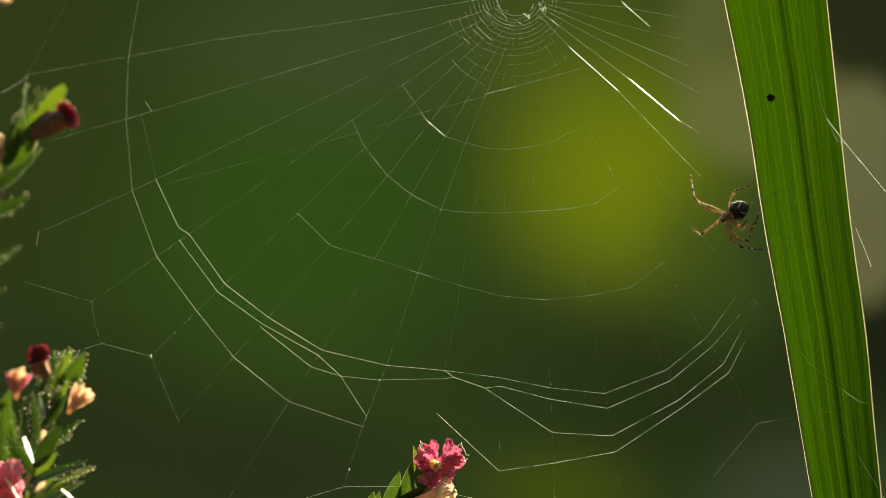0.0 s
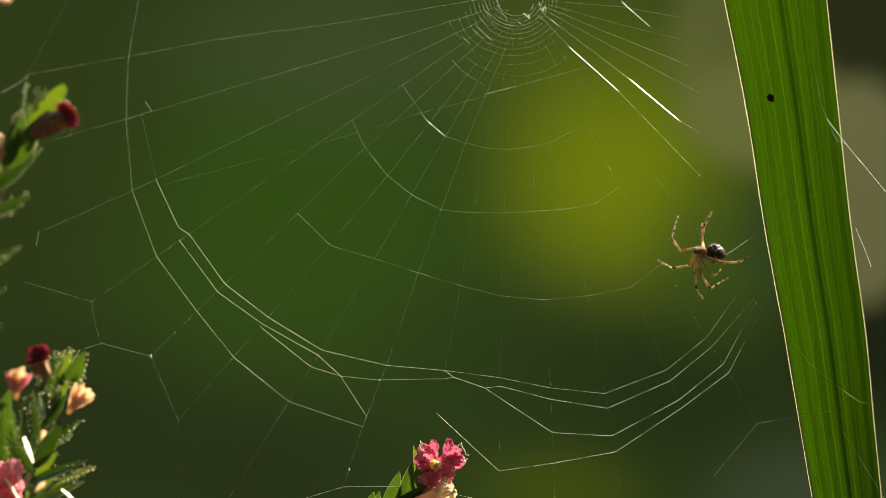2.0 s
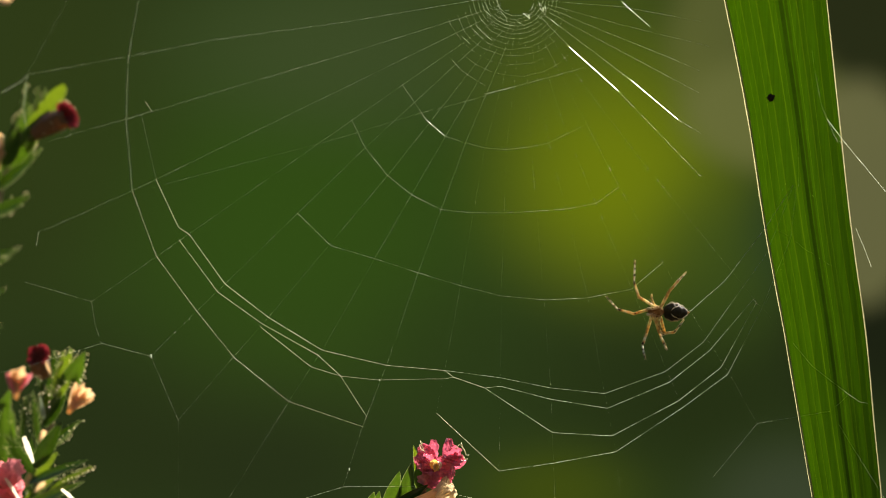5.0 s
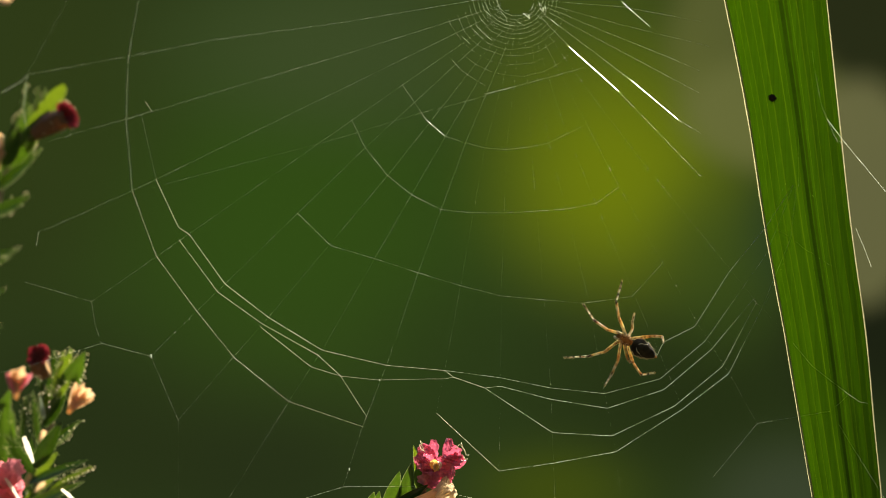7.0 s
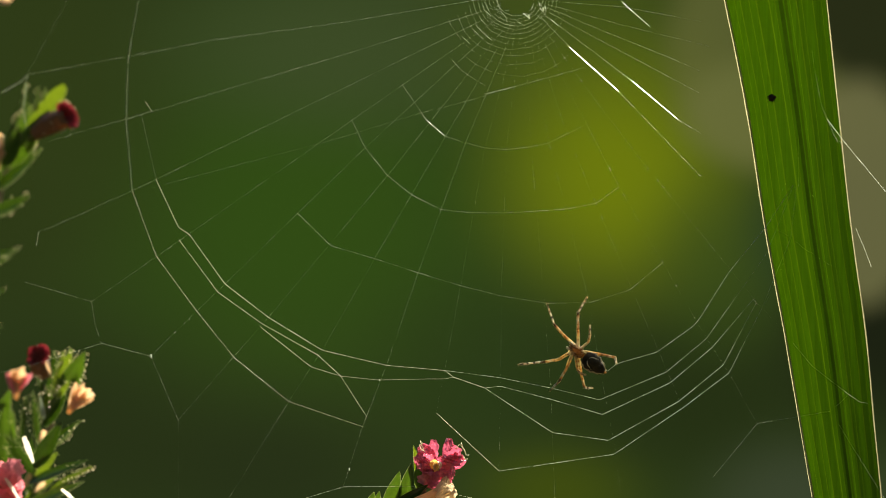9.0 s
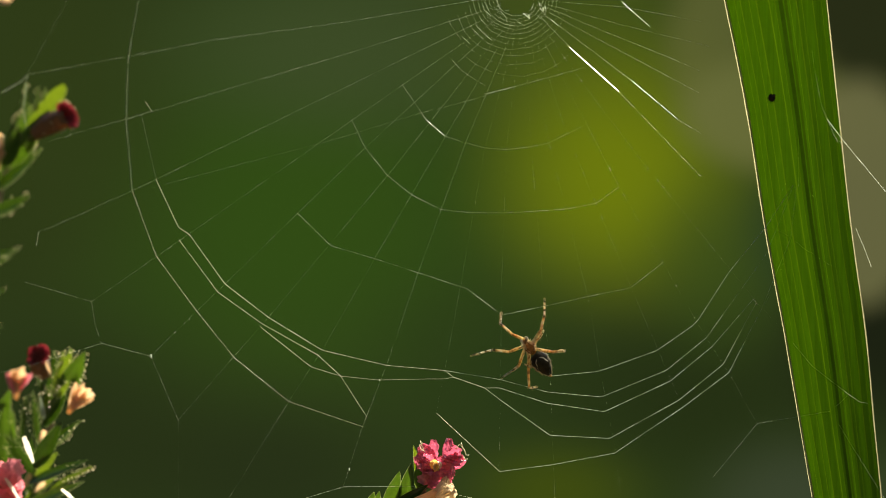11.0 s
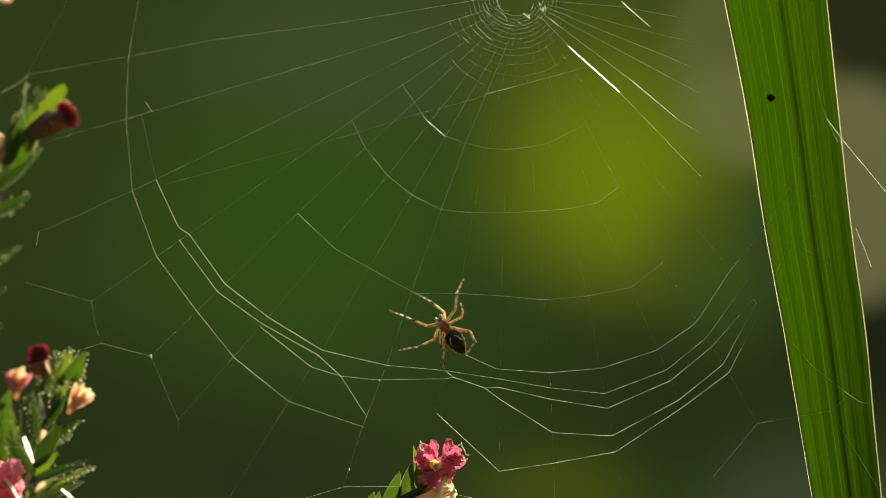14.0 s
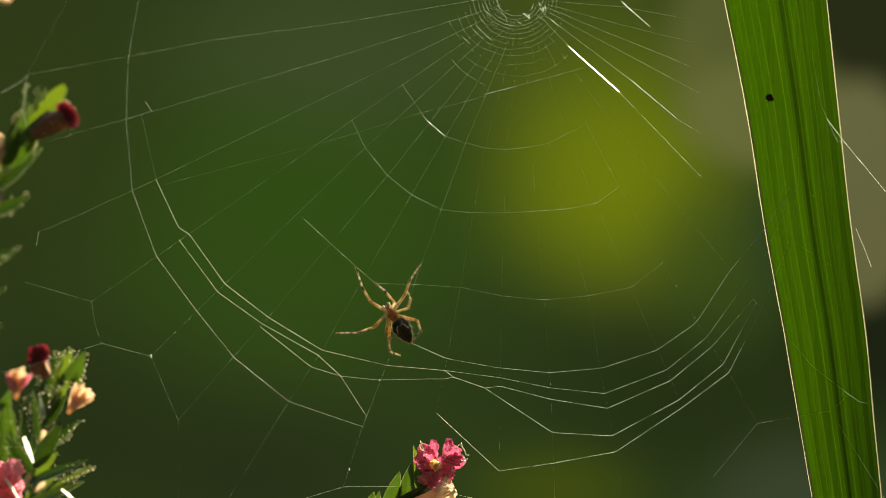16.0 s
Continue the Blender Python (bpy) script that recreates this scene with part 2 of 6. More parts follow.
# ---- setting ----
def make_backdrop():
    """Garden foliage far behind and all round, out of focus: soft patches of green on a sheet that glows, light, shade
    and blur painted in.
    """
    m, tree = fresh("glowing_foliage")
    link = tree.links.new
    co = tree.nodes.new("ShaderNodeTexCoord")
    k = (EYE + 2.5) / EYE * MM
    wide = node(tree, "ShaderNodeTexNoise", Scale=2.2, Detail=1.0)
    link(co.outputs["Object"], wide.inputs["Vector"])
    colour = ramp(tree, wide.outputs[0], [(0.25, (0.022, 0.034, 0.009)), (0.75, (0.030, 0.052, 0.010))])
    # lit and shaded foliage put in as brighter and darker tints
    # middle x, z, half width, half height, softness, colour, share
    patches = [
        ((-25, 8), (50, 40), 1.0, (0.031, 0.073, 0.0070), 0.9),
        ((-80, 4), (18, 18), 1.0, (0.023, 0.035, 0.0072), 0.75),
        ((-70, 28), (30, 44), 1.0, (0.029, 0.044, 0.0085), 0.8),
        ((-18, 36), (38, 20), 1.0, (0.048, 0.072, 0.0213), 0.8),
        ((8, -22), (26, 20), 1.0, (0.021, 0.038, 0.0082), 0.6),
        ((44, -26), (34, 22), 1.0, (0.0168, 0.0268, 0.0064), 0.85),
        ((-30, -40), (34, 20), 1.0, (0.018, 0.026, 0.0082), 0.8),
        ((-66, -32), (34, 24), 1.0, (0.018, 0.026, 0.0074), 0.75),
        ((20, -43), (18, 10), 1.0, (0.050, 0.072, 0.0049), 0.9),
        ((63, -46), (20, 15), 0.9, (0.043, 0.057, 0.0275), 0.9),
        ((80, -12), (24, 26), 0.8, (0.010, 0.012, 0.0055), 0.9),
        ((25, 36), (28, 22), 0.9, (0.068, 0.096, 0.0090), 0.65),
        # large yellow-green blob: sunlit leaves, their brightness put into the tint
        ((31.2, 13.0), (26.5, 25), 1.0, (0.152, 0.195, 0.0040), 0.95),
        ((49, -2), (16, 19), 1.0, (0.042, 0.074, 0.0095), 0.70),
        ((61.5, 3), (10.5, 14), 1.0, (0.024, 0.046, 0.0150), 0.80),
        # pale olive discs of defocused light painted in, with a dark corner between
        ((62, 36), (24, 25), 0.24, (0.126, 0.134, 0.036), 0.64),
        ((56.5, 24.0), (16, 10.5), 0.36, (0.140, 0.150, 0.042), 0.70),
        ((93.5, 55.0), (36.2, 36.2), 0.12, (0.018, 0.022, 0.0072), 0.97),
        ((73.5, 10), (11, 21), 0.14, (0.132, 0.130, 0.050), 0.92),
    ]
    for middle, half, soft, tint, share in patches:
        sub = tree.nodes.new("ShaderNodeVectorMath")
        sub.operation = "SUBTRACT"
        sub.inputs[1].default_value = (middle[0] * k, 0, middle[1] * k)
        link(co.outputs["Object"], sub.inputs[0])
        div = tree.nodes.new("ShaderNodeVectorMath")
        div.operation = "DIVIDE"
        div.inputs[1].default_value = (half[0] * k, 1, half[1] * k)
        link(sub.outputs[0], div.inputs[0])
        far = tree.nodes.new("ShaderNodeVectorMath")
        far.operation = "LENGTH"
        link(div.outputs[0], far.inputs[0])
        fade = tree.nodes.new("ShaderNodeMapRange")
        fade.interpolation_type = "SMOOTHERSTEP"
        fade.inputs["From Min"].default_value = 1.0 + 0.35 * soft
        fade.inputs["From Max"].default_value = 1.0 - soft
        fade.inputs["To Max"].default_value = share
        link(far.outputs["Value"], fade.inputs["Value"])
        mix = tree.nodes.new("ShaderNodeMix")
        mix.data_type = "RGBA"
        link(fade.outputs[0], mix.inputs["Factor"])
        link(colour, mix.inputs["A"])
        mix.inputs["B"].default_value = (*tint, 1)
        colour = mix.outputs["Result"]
    # the sheet gives off its own light in place of daylight on leaves
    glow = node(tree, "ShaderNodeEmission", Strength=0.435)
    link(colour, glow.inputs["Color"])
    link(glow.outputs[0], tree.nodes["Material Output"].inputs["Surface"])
    bm = bmesh.new()
    wide_n, high_n = 128, 8
    open_side = math.atan2(SUN_TO.x, SUN_TO.y)      # the foliage is lower where the sun comes in
    grid = []
    for j in range(high_n + 1):
        ring = [math.tau * i / wide_n for i in range(wide_n)]
        grid.append([bm.verts.new((3.1 * math.sin(a), 3.1 * (math.cos(a) - 1),
                                   -HIGH + (2.25 - 0.55 * math.cos(a - open_side) + 0.06 * math.sin(9 * a) + 0.04 * math.sin(17 * a)) * j / high_n)) for a in ring])
    for j in range(high_n):
        for i in range(wide_n):
            bm.faces.new((grid[j][i], grid[j][(i + 1) % wide_n], grid[j + 1][(i + 1) % wide_n], grid[j + 1][i]))
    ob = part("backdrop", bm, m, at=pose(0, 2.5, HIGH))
    tagged(ob, "dark green garden foliage far behind the web, its light and blur painted in", "backdrop", kind="structure")


def make_ground():
    bm = bmesh.new()
    n = 40
    rows = []
    for j in range(n + 1):
        row = []
        for i in range(n + 1):
            x, y = [60 * (2 * q / n - 1) ** 3 for q in (i, j)]
            row.append(bm.verts.new((x, y, 0.012 * noise.noise(Vector((x * 3, y * 3, 0))) - 0.01)))
        rows.append(row)
    for j in range(n):
        for i in range(n):
            bm.faces.new((rows[j][i], rows[j][i + 1], rows[j + 1][i + 1], rows[j + 1][i]))
    tagged(part("ground", bm, SOIL), "dark bare garden soil under the plants", "ground", kind="structure")


make_backdrop()
make_ground()


# ---- the hanging strap leaf ----
DEEP = 9.0     # millimetres from the web back to the hanging blade


def make_strap_leaf():
    # edges of the hanging stretch, from the arch above to the tip below
    left = [(35.7, 114.1), (44.6, 69.1), (50.1, 44.1), (54.1, 24.1), (57.2, 4.1), (60.7, -14.9), (63.4, -30.9), (65.7, -44.1), (68.6, -60.9), (72.6, -85.9), (77.6, -125.9)]
    right = [(63.6, 114.1), (65.6, 69.1), (68.1, 44.1), (70.2, 24.1), (72.4, 4.1), (75, -14.9), (76.5, -30.9), (77.8, -44.1), (79.1, -60.9), (80, -85.9), (78.2, -125.9)]
    # the blade twists as it hangs: degrees by which its right edge goes back
    twist = [-10, -9, -7, -2, 4, 11, 18, 23, 27, 29, 30]
    hang = []
    for a, b, turn in zip(left, right, twist):
        half = (b[0] - a[0]) / 2 * math.tan(radians(turn))
        hang.append((spot(a, DEEP - half), spot(b, DEEP + half)))
    rise = []
    for q, (x, y, z, w) in enumerate([(0.330, 0.16, -0.01, 0.010), (0.318, 0.15, 0.20, 0.016), (0.285, 0.13, 0.45, 0.022),
                                      (0.22, 0.09, 0.66, 0.027), (0.14, 0.045, 0.715, 0.029), (0.085, 0.022, 0.685, 0.029)]):
        turn = [1.3, 1.25, 1.1, 0.9, 0.6, 0.25][q]
        side = Vector((math.cos(turn), -math.sin(turn), 0)) * w / 2
        rise.append((Vector((x, y, z)) - side, Vector((x, y, z)) + side))
    pairs = rise + hang
    # smooth resampling along the leaf
    dense = []
    for i in range(len(pairs) - 1):
        steps = 6
        quad = [pairs[max(0, min(len(pairs) - 1, i + d))] for d in (-1, 0, 1, 2)]
        for s in range(steps):
            f = s / steps
            both = []
            for e in (0, 1):
                p0, p1, p2, p3 = (q[e] for q in quad)
                both.append(0.5 * (2 * p1 + (p2 - p0) * f + (2 * p0 - 5 * p1 + 4 * p2 - p3) * f * f
                                   + (3 * p1 - p0 - 3 * p2 + p3) * f ** 3))
            dense.append(both)
    dense.append(pairs[-1])
    leaf = thing("strap_leaf", "long hanging green strap leaf with pleats and pale edges", "leaf")
    # veins (place across, half width) and creases; columns of the mesh follow them
    veins = [(0.085, 0.003), (0.140, 0.005), (0.225, 0.004), (0.295, 0.007), (0.42, 0.006), (0.475, 0.003),
             (0.625, 0.003), (0.69, 0.007), (0.745, 0.004), (0.855, 0.006), (0.945, 0.003)]
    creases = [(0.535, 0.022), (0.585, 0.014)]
    cuts = sorted({0.0, 1.0, *(q / 60 for q in range(61) if all(abs(q / 60 - v) > w + 0.004 for v, w in veins + creases)),
                   *(v - w for v, w in veins + creases), *(v + w for v, w in veins + creases), *(v for v, w in veins + creases)})

    def fold(u):
        """Pleats across the blade: a deep crease near the middle and shallow ones beside it."""
        crease = 0.20 * math.exp(-((u - 0.55) / 0.05) ** 2)
        wave = 0.07 * math.sin(u * math.tau * 5.5 + 0.4) + 0.012 * math.sin(u * math.tau * 13)
        ridge = sum(0.03 * math.exp(-((u - v) / w) ** 2) for v, w in veins)
        return (crease + wave - ridge + 1.5 * (2 * u - 1) ** 2) * MM

    def lay(a, b, u):
        return a.lerp(b, u) + Vector((0, 1, 0)) * fold(u)

    rng = random.Random(4)

    def columns(name, material, keep):
        bm = bmesh.new()
        rows = []
        for a, b in dense:
            rows.append([bm.verts.new(lay(a, b, u)) for u in keep])
        for r, s in zip(rows, rows[1:]):
            for i in range(len(keep) - 1):
                bm.faces.new((r[i], r[i + 1], s[i + 1], s[i]))
        return part(name, bm, material, leaf)

    marked = sorted(veins + creases)
    edge = 0.0
    for v, w in marked + [(1.0, 0.0)]:
        columns("blade", BLADE, [u for u in cuts if edge - 1e-9 <= u <= v - w + 1e-9])
        edge = v + w
    for v, w in veins:
        columns("vein", VEIN, [u for u in cuts if v - w - 1e-9 <= u <= v + w + 1e-9])
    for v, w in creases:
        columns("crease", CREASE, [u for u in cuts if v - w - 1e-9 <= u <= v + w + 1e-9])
    for u, w in ((0.0, 0.27), (1.0, 0.15)):
        bm = bmesh.new()
        strip(bm, [lay(a, b, u) for a, b in dense], [(b - a).normalized() for a, b in dense],
              [w * MM * rng.uniform(0.85, 1.1) for _ in dense])
        part("leaf_edge", bm, MARGIN, leaf, "pale cream edge")
    return leaf


make_strap_leaf()


# ---- the web ----
HUB = (14.1, 43.7)
web = thing("spider_web", "fine orb web of pale silk strung between plants", "spider web", at=Matrix.Translation(spot(HUB)))
STOUT = 1.35     # threads as thick as silk with its coat of glue


def strand(name, pts, r, deep=0.0, beads=0.0, parent=None, seed=1, step=0.35, knots=0.0, dots=0.0, dot=0.022, material=None):
    """A thread along pts (plan millimetres), r its radius in millimetres, with uneven beads of glue: knots at its joints,
    dots (millimetres apart, on average) between them."""
    rng = random.Random(seed)
    base = (parent or web).matrix_basis.translation
    r *= STOUT if material is not BRIGHT_SILK else 1.0
    deeps = deep if hasattr(deep, "__len__") else [deep] * len(pts)
    path, radii = [], []

    def bead_at(p, way, big):
        for q, w in ((-1.3, 0.4), (-0.6, 1.0), (0.0, 1.1), (0.6, 1.0), (1.3, 0.4)):
            path.append(p + way * q * big * MM - base)
            radii.append(max(r, w * big) * MM)

    for i in range(len(pts) - 1):
        a, b = spot(pts[i], deeps[i]), spot(pts[i + 1], deeps[i + 1])
        way = (b - a).normalized()
        n = max(1, int((b - a).length / (step * MM)))
        for k in range(n + (i == len(pts) - 2)):
            if knots and k == 0 and i:
                bead_at(a, way, knots * rng.uniform(0.5, 1.3))
            path.append(a.lerp(b, (k + 0.5 * bool(knots and k == 0 and i)) / n) - base)
            radii.append((r * rng.uniform(0.85, 1.0) + (0.014 if rng.random() < 0.17 * beads * step else 0.0)) * MM)
            if dots and k < n and rng.random() < step / dots:
                bead_at(a.lerp(b, (k + rng.uniform(0.6, 0.9)) / n), way, dot * rng.uniform(0.55, 1.25))
    bm = bmesh.new()
    tube(bm, path, radii, 6)
    return part(name, bm, material or SILK, parent or web)


# radial threads: inner end near the hub, then outwards
RADIALS = [
    [(9.6, 44.7), (-17.9, 40.1), (-41.4, 36.9), (-55.6, 34.1), (-73.6, 30.9)],
    [(10.2, 43.1), (-17.9, 34.3), (-56.1, 23), (-69.8, 19.1)],
    [(10.6, 42.3), (-17.9, 28.3), (-55, 10.3), (-71.6, 2.9)],
    [(10.9, 41.6), (-16.1, 22.8), (-44.9, 2.7), (-62.2, -9.3)],
    [(11.3, 41), (-13.8, 17.9), (-38.6, -6.2), (-43.6, -11), (-51.7, -18.9)],
    [(11.8, 40.3), (-9.8, 13), (-30.9, -12.1), (-46.9, -30.3)],
    [(12.3, 40.1), (-5.6, 9.6), (-21.4, -17.9), (-27.3, -27), (-38.4, -44.9)],
    [(12.9, 39.9), (4, 18.8), (-4.4, -4.2), (-10, -20.6), (-14.3, -31.6), (-17.7, -42.1)],
    [(13.3, 39.8), (7.4, 17.9), (3.1, -6.5), (0.3, -21.5), (-0.6, -25.9), (-1.2, -29)],
    [(13.8, 39.7), (11.2, 17.6), (10.3, -8.3), (10.2, -24.3), (9.9, -39.3)],
    [(14.4, 39.7), (15.6, 18.1), (17.9, -9), (19.1, -24.9), (19.6, -37.9), (19.8, -44.9)],
    [(14.9, 39.9), (18.8, 18.8), (25.6, -8.3), (28.6, -25.6), (30.6, -35.9), (31.6, -44.9)],
    [(15.5, 40.1), (21.9, 20.5), (33.3, -6.8), (39.6, -21.4), (41.8, -26.7)],
    [(15.9, 40.5), (24.6, 23.6), (31.2, 11), (38.9, -2.4), (46.6, -15.7), (50.6, -21.9), (55.6, -30.9)],
    [(16.4, 40.9), (26.6, 26.9), (35.6, 15.1), (55.6, -9.4), (60.6, -15.1)],
    [(17.1, 41.3), (22.3, 35.8), (31.1, 27.9), (42.1, 16.5), (45.6, 12.9)],
    [(17.6, 41.7), (22.4, 38.1), (33.4, 29.8), (41.6, 22.9), (45.6, 20.5)],
    [(18, 42.3), (26.6, 37.6), (36.6, 32.3), (45.6, 27.5)],
    [(18.2, 42.9), (27.6, 38.9), (39.6, 34.1), (45.6, 31.5)],
    [(18.4, 43.3), (31.6, 39.7), (47.1, 35.9)],
    [(18.4, 43.9), (31.6, 42.9), (45.6, 40.3)],
]
RADIAL_R = [0.0060, 0.0055, 0.0050, 0.0032, 0.0030, 0.0026, 0.0024, 0.0026, 0.0013, 0.0008, 0.0008, 0.0008, 0.0010, 0.0011, 0.0016, 0.0045, 0.0045, 0.0036, 0.0036, 0.0034, 0.0034]
# the upper threads run back to the plants behind
RADIAL_DEEP = {0: [0, 14, 28, 36, 40], 1: [0, 14, 34, 40], 2: [0, 9, 26, 32], 3: [0, 4, 9, 14], 4: [0, 2, 5, 6, 8]}
for i, line in enumerate(RADIALS):
    strand("radial_thread", line, RADIAL_R[i], RADIAL_DEEP.get(i, 0.0), beads=0.8, seed=i, step=0.15,
           dots=1.1 if i < 8 else (0.7 if i > 14 else 2.6), dot=0.030 if i > 14 else (0.026 if i < 8 else 0.018))

# capture and scaffold spirals
SPIRALS = [
    ([(-53.4, 48.1), (-53.8, 44.6), (-55.7, 34.1), (-56.1, 22.9), (-55, 10.3)], 0.0112, [36, 36, 35, 32, 22]),
    ([(-55, 10.3), (-50.8, -1.2), (-43.6, -11), (-36.9, -19.3), (-27.3, -27), (-14.1, -31.5)], 0.0135, [22, 4, 0, 0, 0, 0]),
    ([(-53.4, 23.9), (-50.8, 12.3)], 0.003),
    ([(-50.8, 12.3), (-46.8, 3.8), (-44.9, 2.6), (-38.6, -6.2), (-30.9, -12.1), (-21.4, -17.9), (-10, -20.6), (0.3, -21.5)], 0.022),
    ([(56.9, -1.4), (59.1, 3.6), (62, 11.3)], 0.0095, [0, 4, 7.6]),
    ([(-46.7, 1.6), (-39.9, -7.6), (-32.1, -13.2), (-22.1, -18.8), (-18.1, -22.5), (-13.5, -29.7)], 0.018),
    ([(-32.3, -13.8), (-23.3, -20.9), (-18.1, -22.5), (-11.4, -23.2), (-2.9, -23), (0.3, -23), (1.9, -22.7)], 0.017),
    ([(0.3, -21.5), (1.9, -22.7), (7.4, -24.6)], 0.027), ([(54.9, -8.9), (55.8, -9.9)], 0.027),
    ([(-1.2, -29), (9.9, -39.3)], 0.028),
    ([(56.4, -10.6), (61.6, 2.1), (62.6, 11.1)], 0.0095, [0, 5, 7.6]),
    ([(-7.4, 29.4), (-2.9, 22.8), (0.3, 20), (4, 18.8), (7.4, 17.9), (11.2, 17.6), (15.6, 18.1), (18.8, 18.8), (22.1, 20.5), (26.1, 22.3)], 0.0035),
    ([(-16.1, 22.8), (-13.8, 17.9), (-9.8, 13), (-5.6, 9.6), (-0.4, 7), (4.9, 6.4), (10.8, 6.4), (16.4, 6.7), (22.1, 7.1), (27.1, 8.1), (31.2, 11)], 0.006),
    ([(-52.7, 26.1), (-51.5, 24.3)], 0.014),
]
for i, (line, r, *deep) in enumerate(SPIRALS):
    strand("spiral_thread", line, r, deep[0] if deep else 0.0, beads=0.5, seed=40 + i, knots=0.024, dots=1.6 if r < 0.01 else 0.0,
           material=WARM_SILK if 0.012 < r < 0.03 else SILK)

# frame and anchor threads
FRAMES = [
    ([(-84.4, 25.1), (-78.4, 27.6), (-74.9, 29.5), (-73.6, 30.9)], 0.018, [60, 58, 50, 44]), ([(-65.9, 45.1), (-73.6, 30.9)], 0.0055, 44), ([(-73.6, 30.9), (-74.2, 25.1), (-73.8, 21.1)], 0.020, [44, 50, 60]),
    ([(-74.2, -5.8), (-62.2, -9.3)], 0.0055, 0), ([(-62.2, -9.3), (-61.6, -13.4), (-60.4, -16.7)], 0.0016, 0), ([(-82.4, -22.7), (-74, -20.9), (-60.4, -16.7), (-51.7, -19)], 0.0076, 0), ([(-51.7, -19), (-46.9, -30.3)], 0.0042, 0), ([(-46.9, -30.3), (-46.9, -44.9)], 0.0018, 0),
    ([(-71.6, 2.9), (-72, 0.7)], 0.011, 0), ([(-24.9, -44.3), (-17.7, -42.1), (-4.9, -42)], 0.015, 0), ([(2.8, -43.6), (7.6, -44.5)], 0.013, 0),
    ([(47.8, -40.4), (55.6, -30.9), (68.6, -28.7)], 0.009, [0, 2, 5]), ([(62, -16.7), (65.3, -20.7), (71.6, -25.6), (73.8, -27.1), (76.4, -27.5)], 0.010, [3, 3, 4, 6, 18]),
    ([(71.6, -26.1), (68.6, -28.7), (71.8, -33.9), (78.4, -44.5)], 0.006, [7, 10, 8, 4]), ([(68.0, 23.0), (71.0, 19.0), (78.4, 10.1)], 0.034, 4.5), ([(65.3, 35.1), (65.9, 31.1), (67.0, 25.6), (68.0, 23.0)], 0.0032, 4.5),
    ([(68.1, 22.8), (69.1, 20.4), (69.9, 19.0), (71.6, 18.6)], 0.011, 4.4), ([(62.9, 20.2), (62.9, 11.1)], 0.0025, 4.5), ([(65.3, 9.55), (65.6, 9.4)], 0.004, 4.5),
    ([(62.4, 10.9), (61.5, 2.6), (60.1, -3.2), (56.6, -10.6)], 0.0016, 3.5), ([(60.8, 11.9), (57.3, 4.0)], 0.0014, 3.0),
    ([(73.1, 3.6), (74.6, 0.1), (75.8, -3.1)], 0.028, 4.5),
    ([(58.2, 3.9), (61.6, 2), (64.6, -0.4), (68.8, -3)], 0.0014, 2.5),
    ([(-4.9, 23.8), (7.6, 27.1)], 0.004, 14), ([(12.1, 28.6), (25.1, 32.1)], 0.005, 14), ([(-51.4, 10.9), (-18.4, 19.6), (-4.9, 23.8)], 0.0026, 14),
]
for i, (line, r, deep) in enumerate(FRAMES):
    strand("frame_thread", line, r, deep, beads=0.6, seed=80 + i, dots=1.2, dot=max(0.012, 1.25 * r) if r < 0.005 else max(0.02, 1.25 * r))

# sun glints on the threads, put in as thicker stretches of brighter silk
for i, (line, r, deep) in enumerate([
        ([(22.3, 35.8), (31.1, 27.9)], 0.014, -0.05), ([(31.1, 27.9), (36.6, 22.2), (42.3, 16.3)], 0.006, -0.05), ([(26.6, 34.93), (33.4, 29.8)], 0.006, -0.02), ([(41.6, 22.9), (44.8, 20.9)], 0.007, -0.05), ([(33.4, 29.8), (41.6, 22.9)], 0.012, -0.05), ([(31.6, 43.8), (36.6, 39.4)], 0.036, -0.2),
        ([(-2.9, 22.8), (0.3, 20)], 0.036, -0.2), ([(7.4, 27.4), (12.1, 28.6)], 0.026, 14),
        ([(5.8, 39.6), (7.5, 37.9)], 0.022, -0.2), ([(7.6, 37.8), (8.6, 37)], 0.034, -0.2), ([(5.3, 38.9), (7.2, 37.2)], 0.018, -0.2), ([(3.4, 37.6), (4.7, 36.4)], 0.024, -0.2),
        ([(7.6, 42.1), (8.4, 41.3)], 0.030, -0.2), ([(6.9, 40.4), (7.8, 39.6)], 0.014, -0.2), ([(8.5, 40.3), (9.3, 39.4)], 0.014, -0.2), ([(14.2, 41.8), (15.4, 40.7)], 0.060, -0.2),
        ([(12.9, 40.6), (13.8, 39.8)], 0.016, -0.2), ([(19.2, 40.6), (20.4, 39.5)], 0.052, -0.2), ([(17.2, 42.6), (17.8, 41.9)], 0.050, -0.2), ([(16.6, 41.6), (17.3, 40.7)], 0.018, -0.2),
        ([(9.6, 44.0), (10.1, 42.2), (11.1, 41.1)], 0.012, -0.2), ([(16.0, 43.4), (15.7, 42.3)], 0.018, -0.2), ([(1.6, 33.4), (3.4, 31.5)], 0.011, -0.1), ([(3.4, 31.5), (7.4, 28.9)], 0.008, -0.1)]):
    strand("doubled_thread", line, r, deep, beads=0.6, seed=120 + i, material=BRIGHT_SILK)



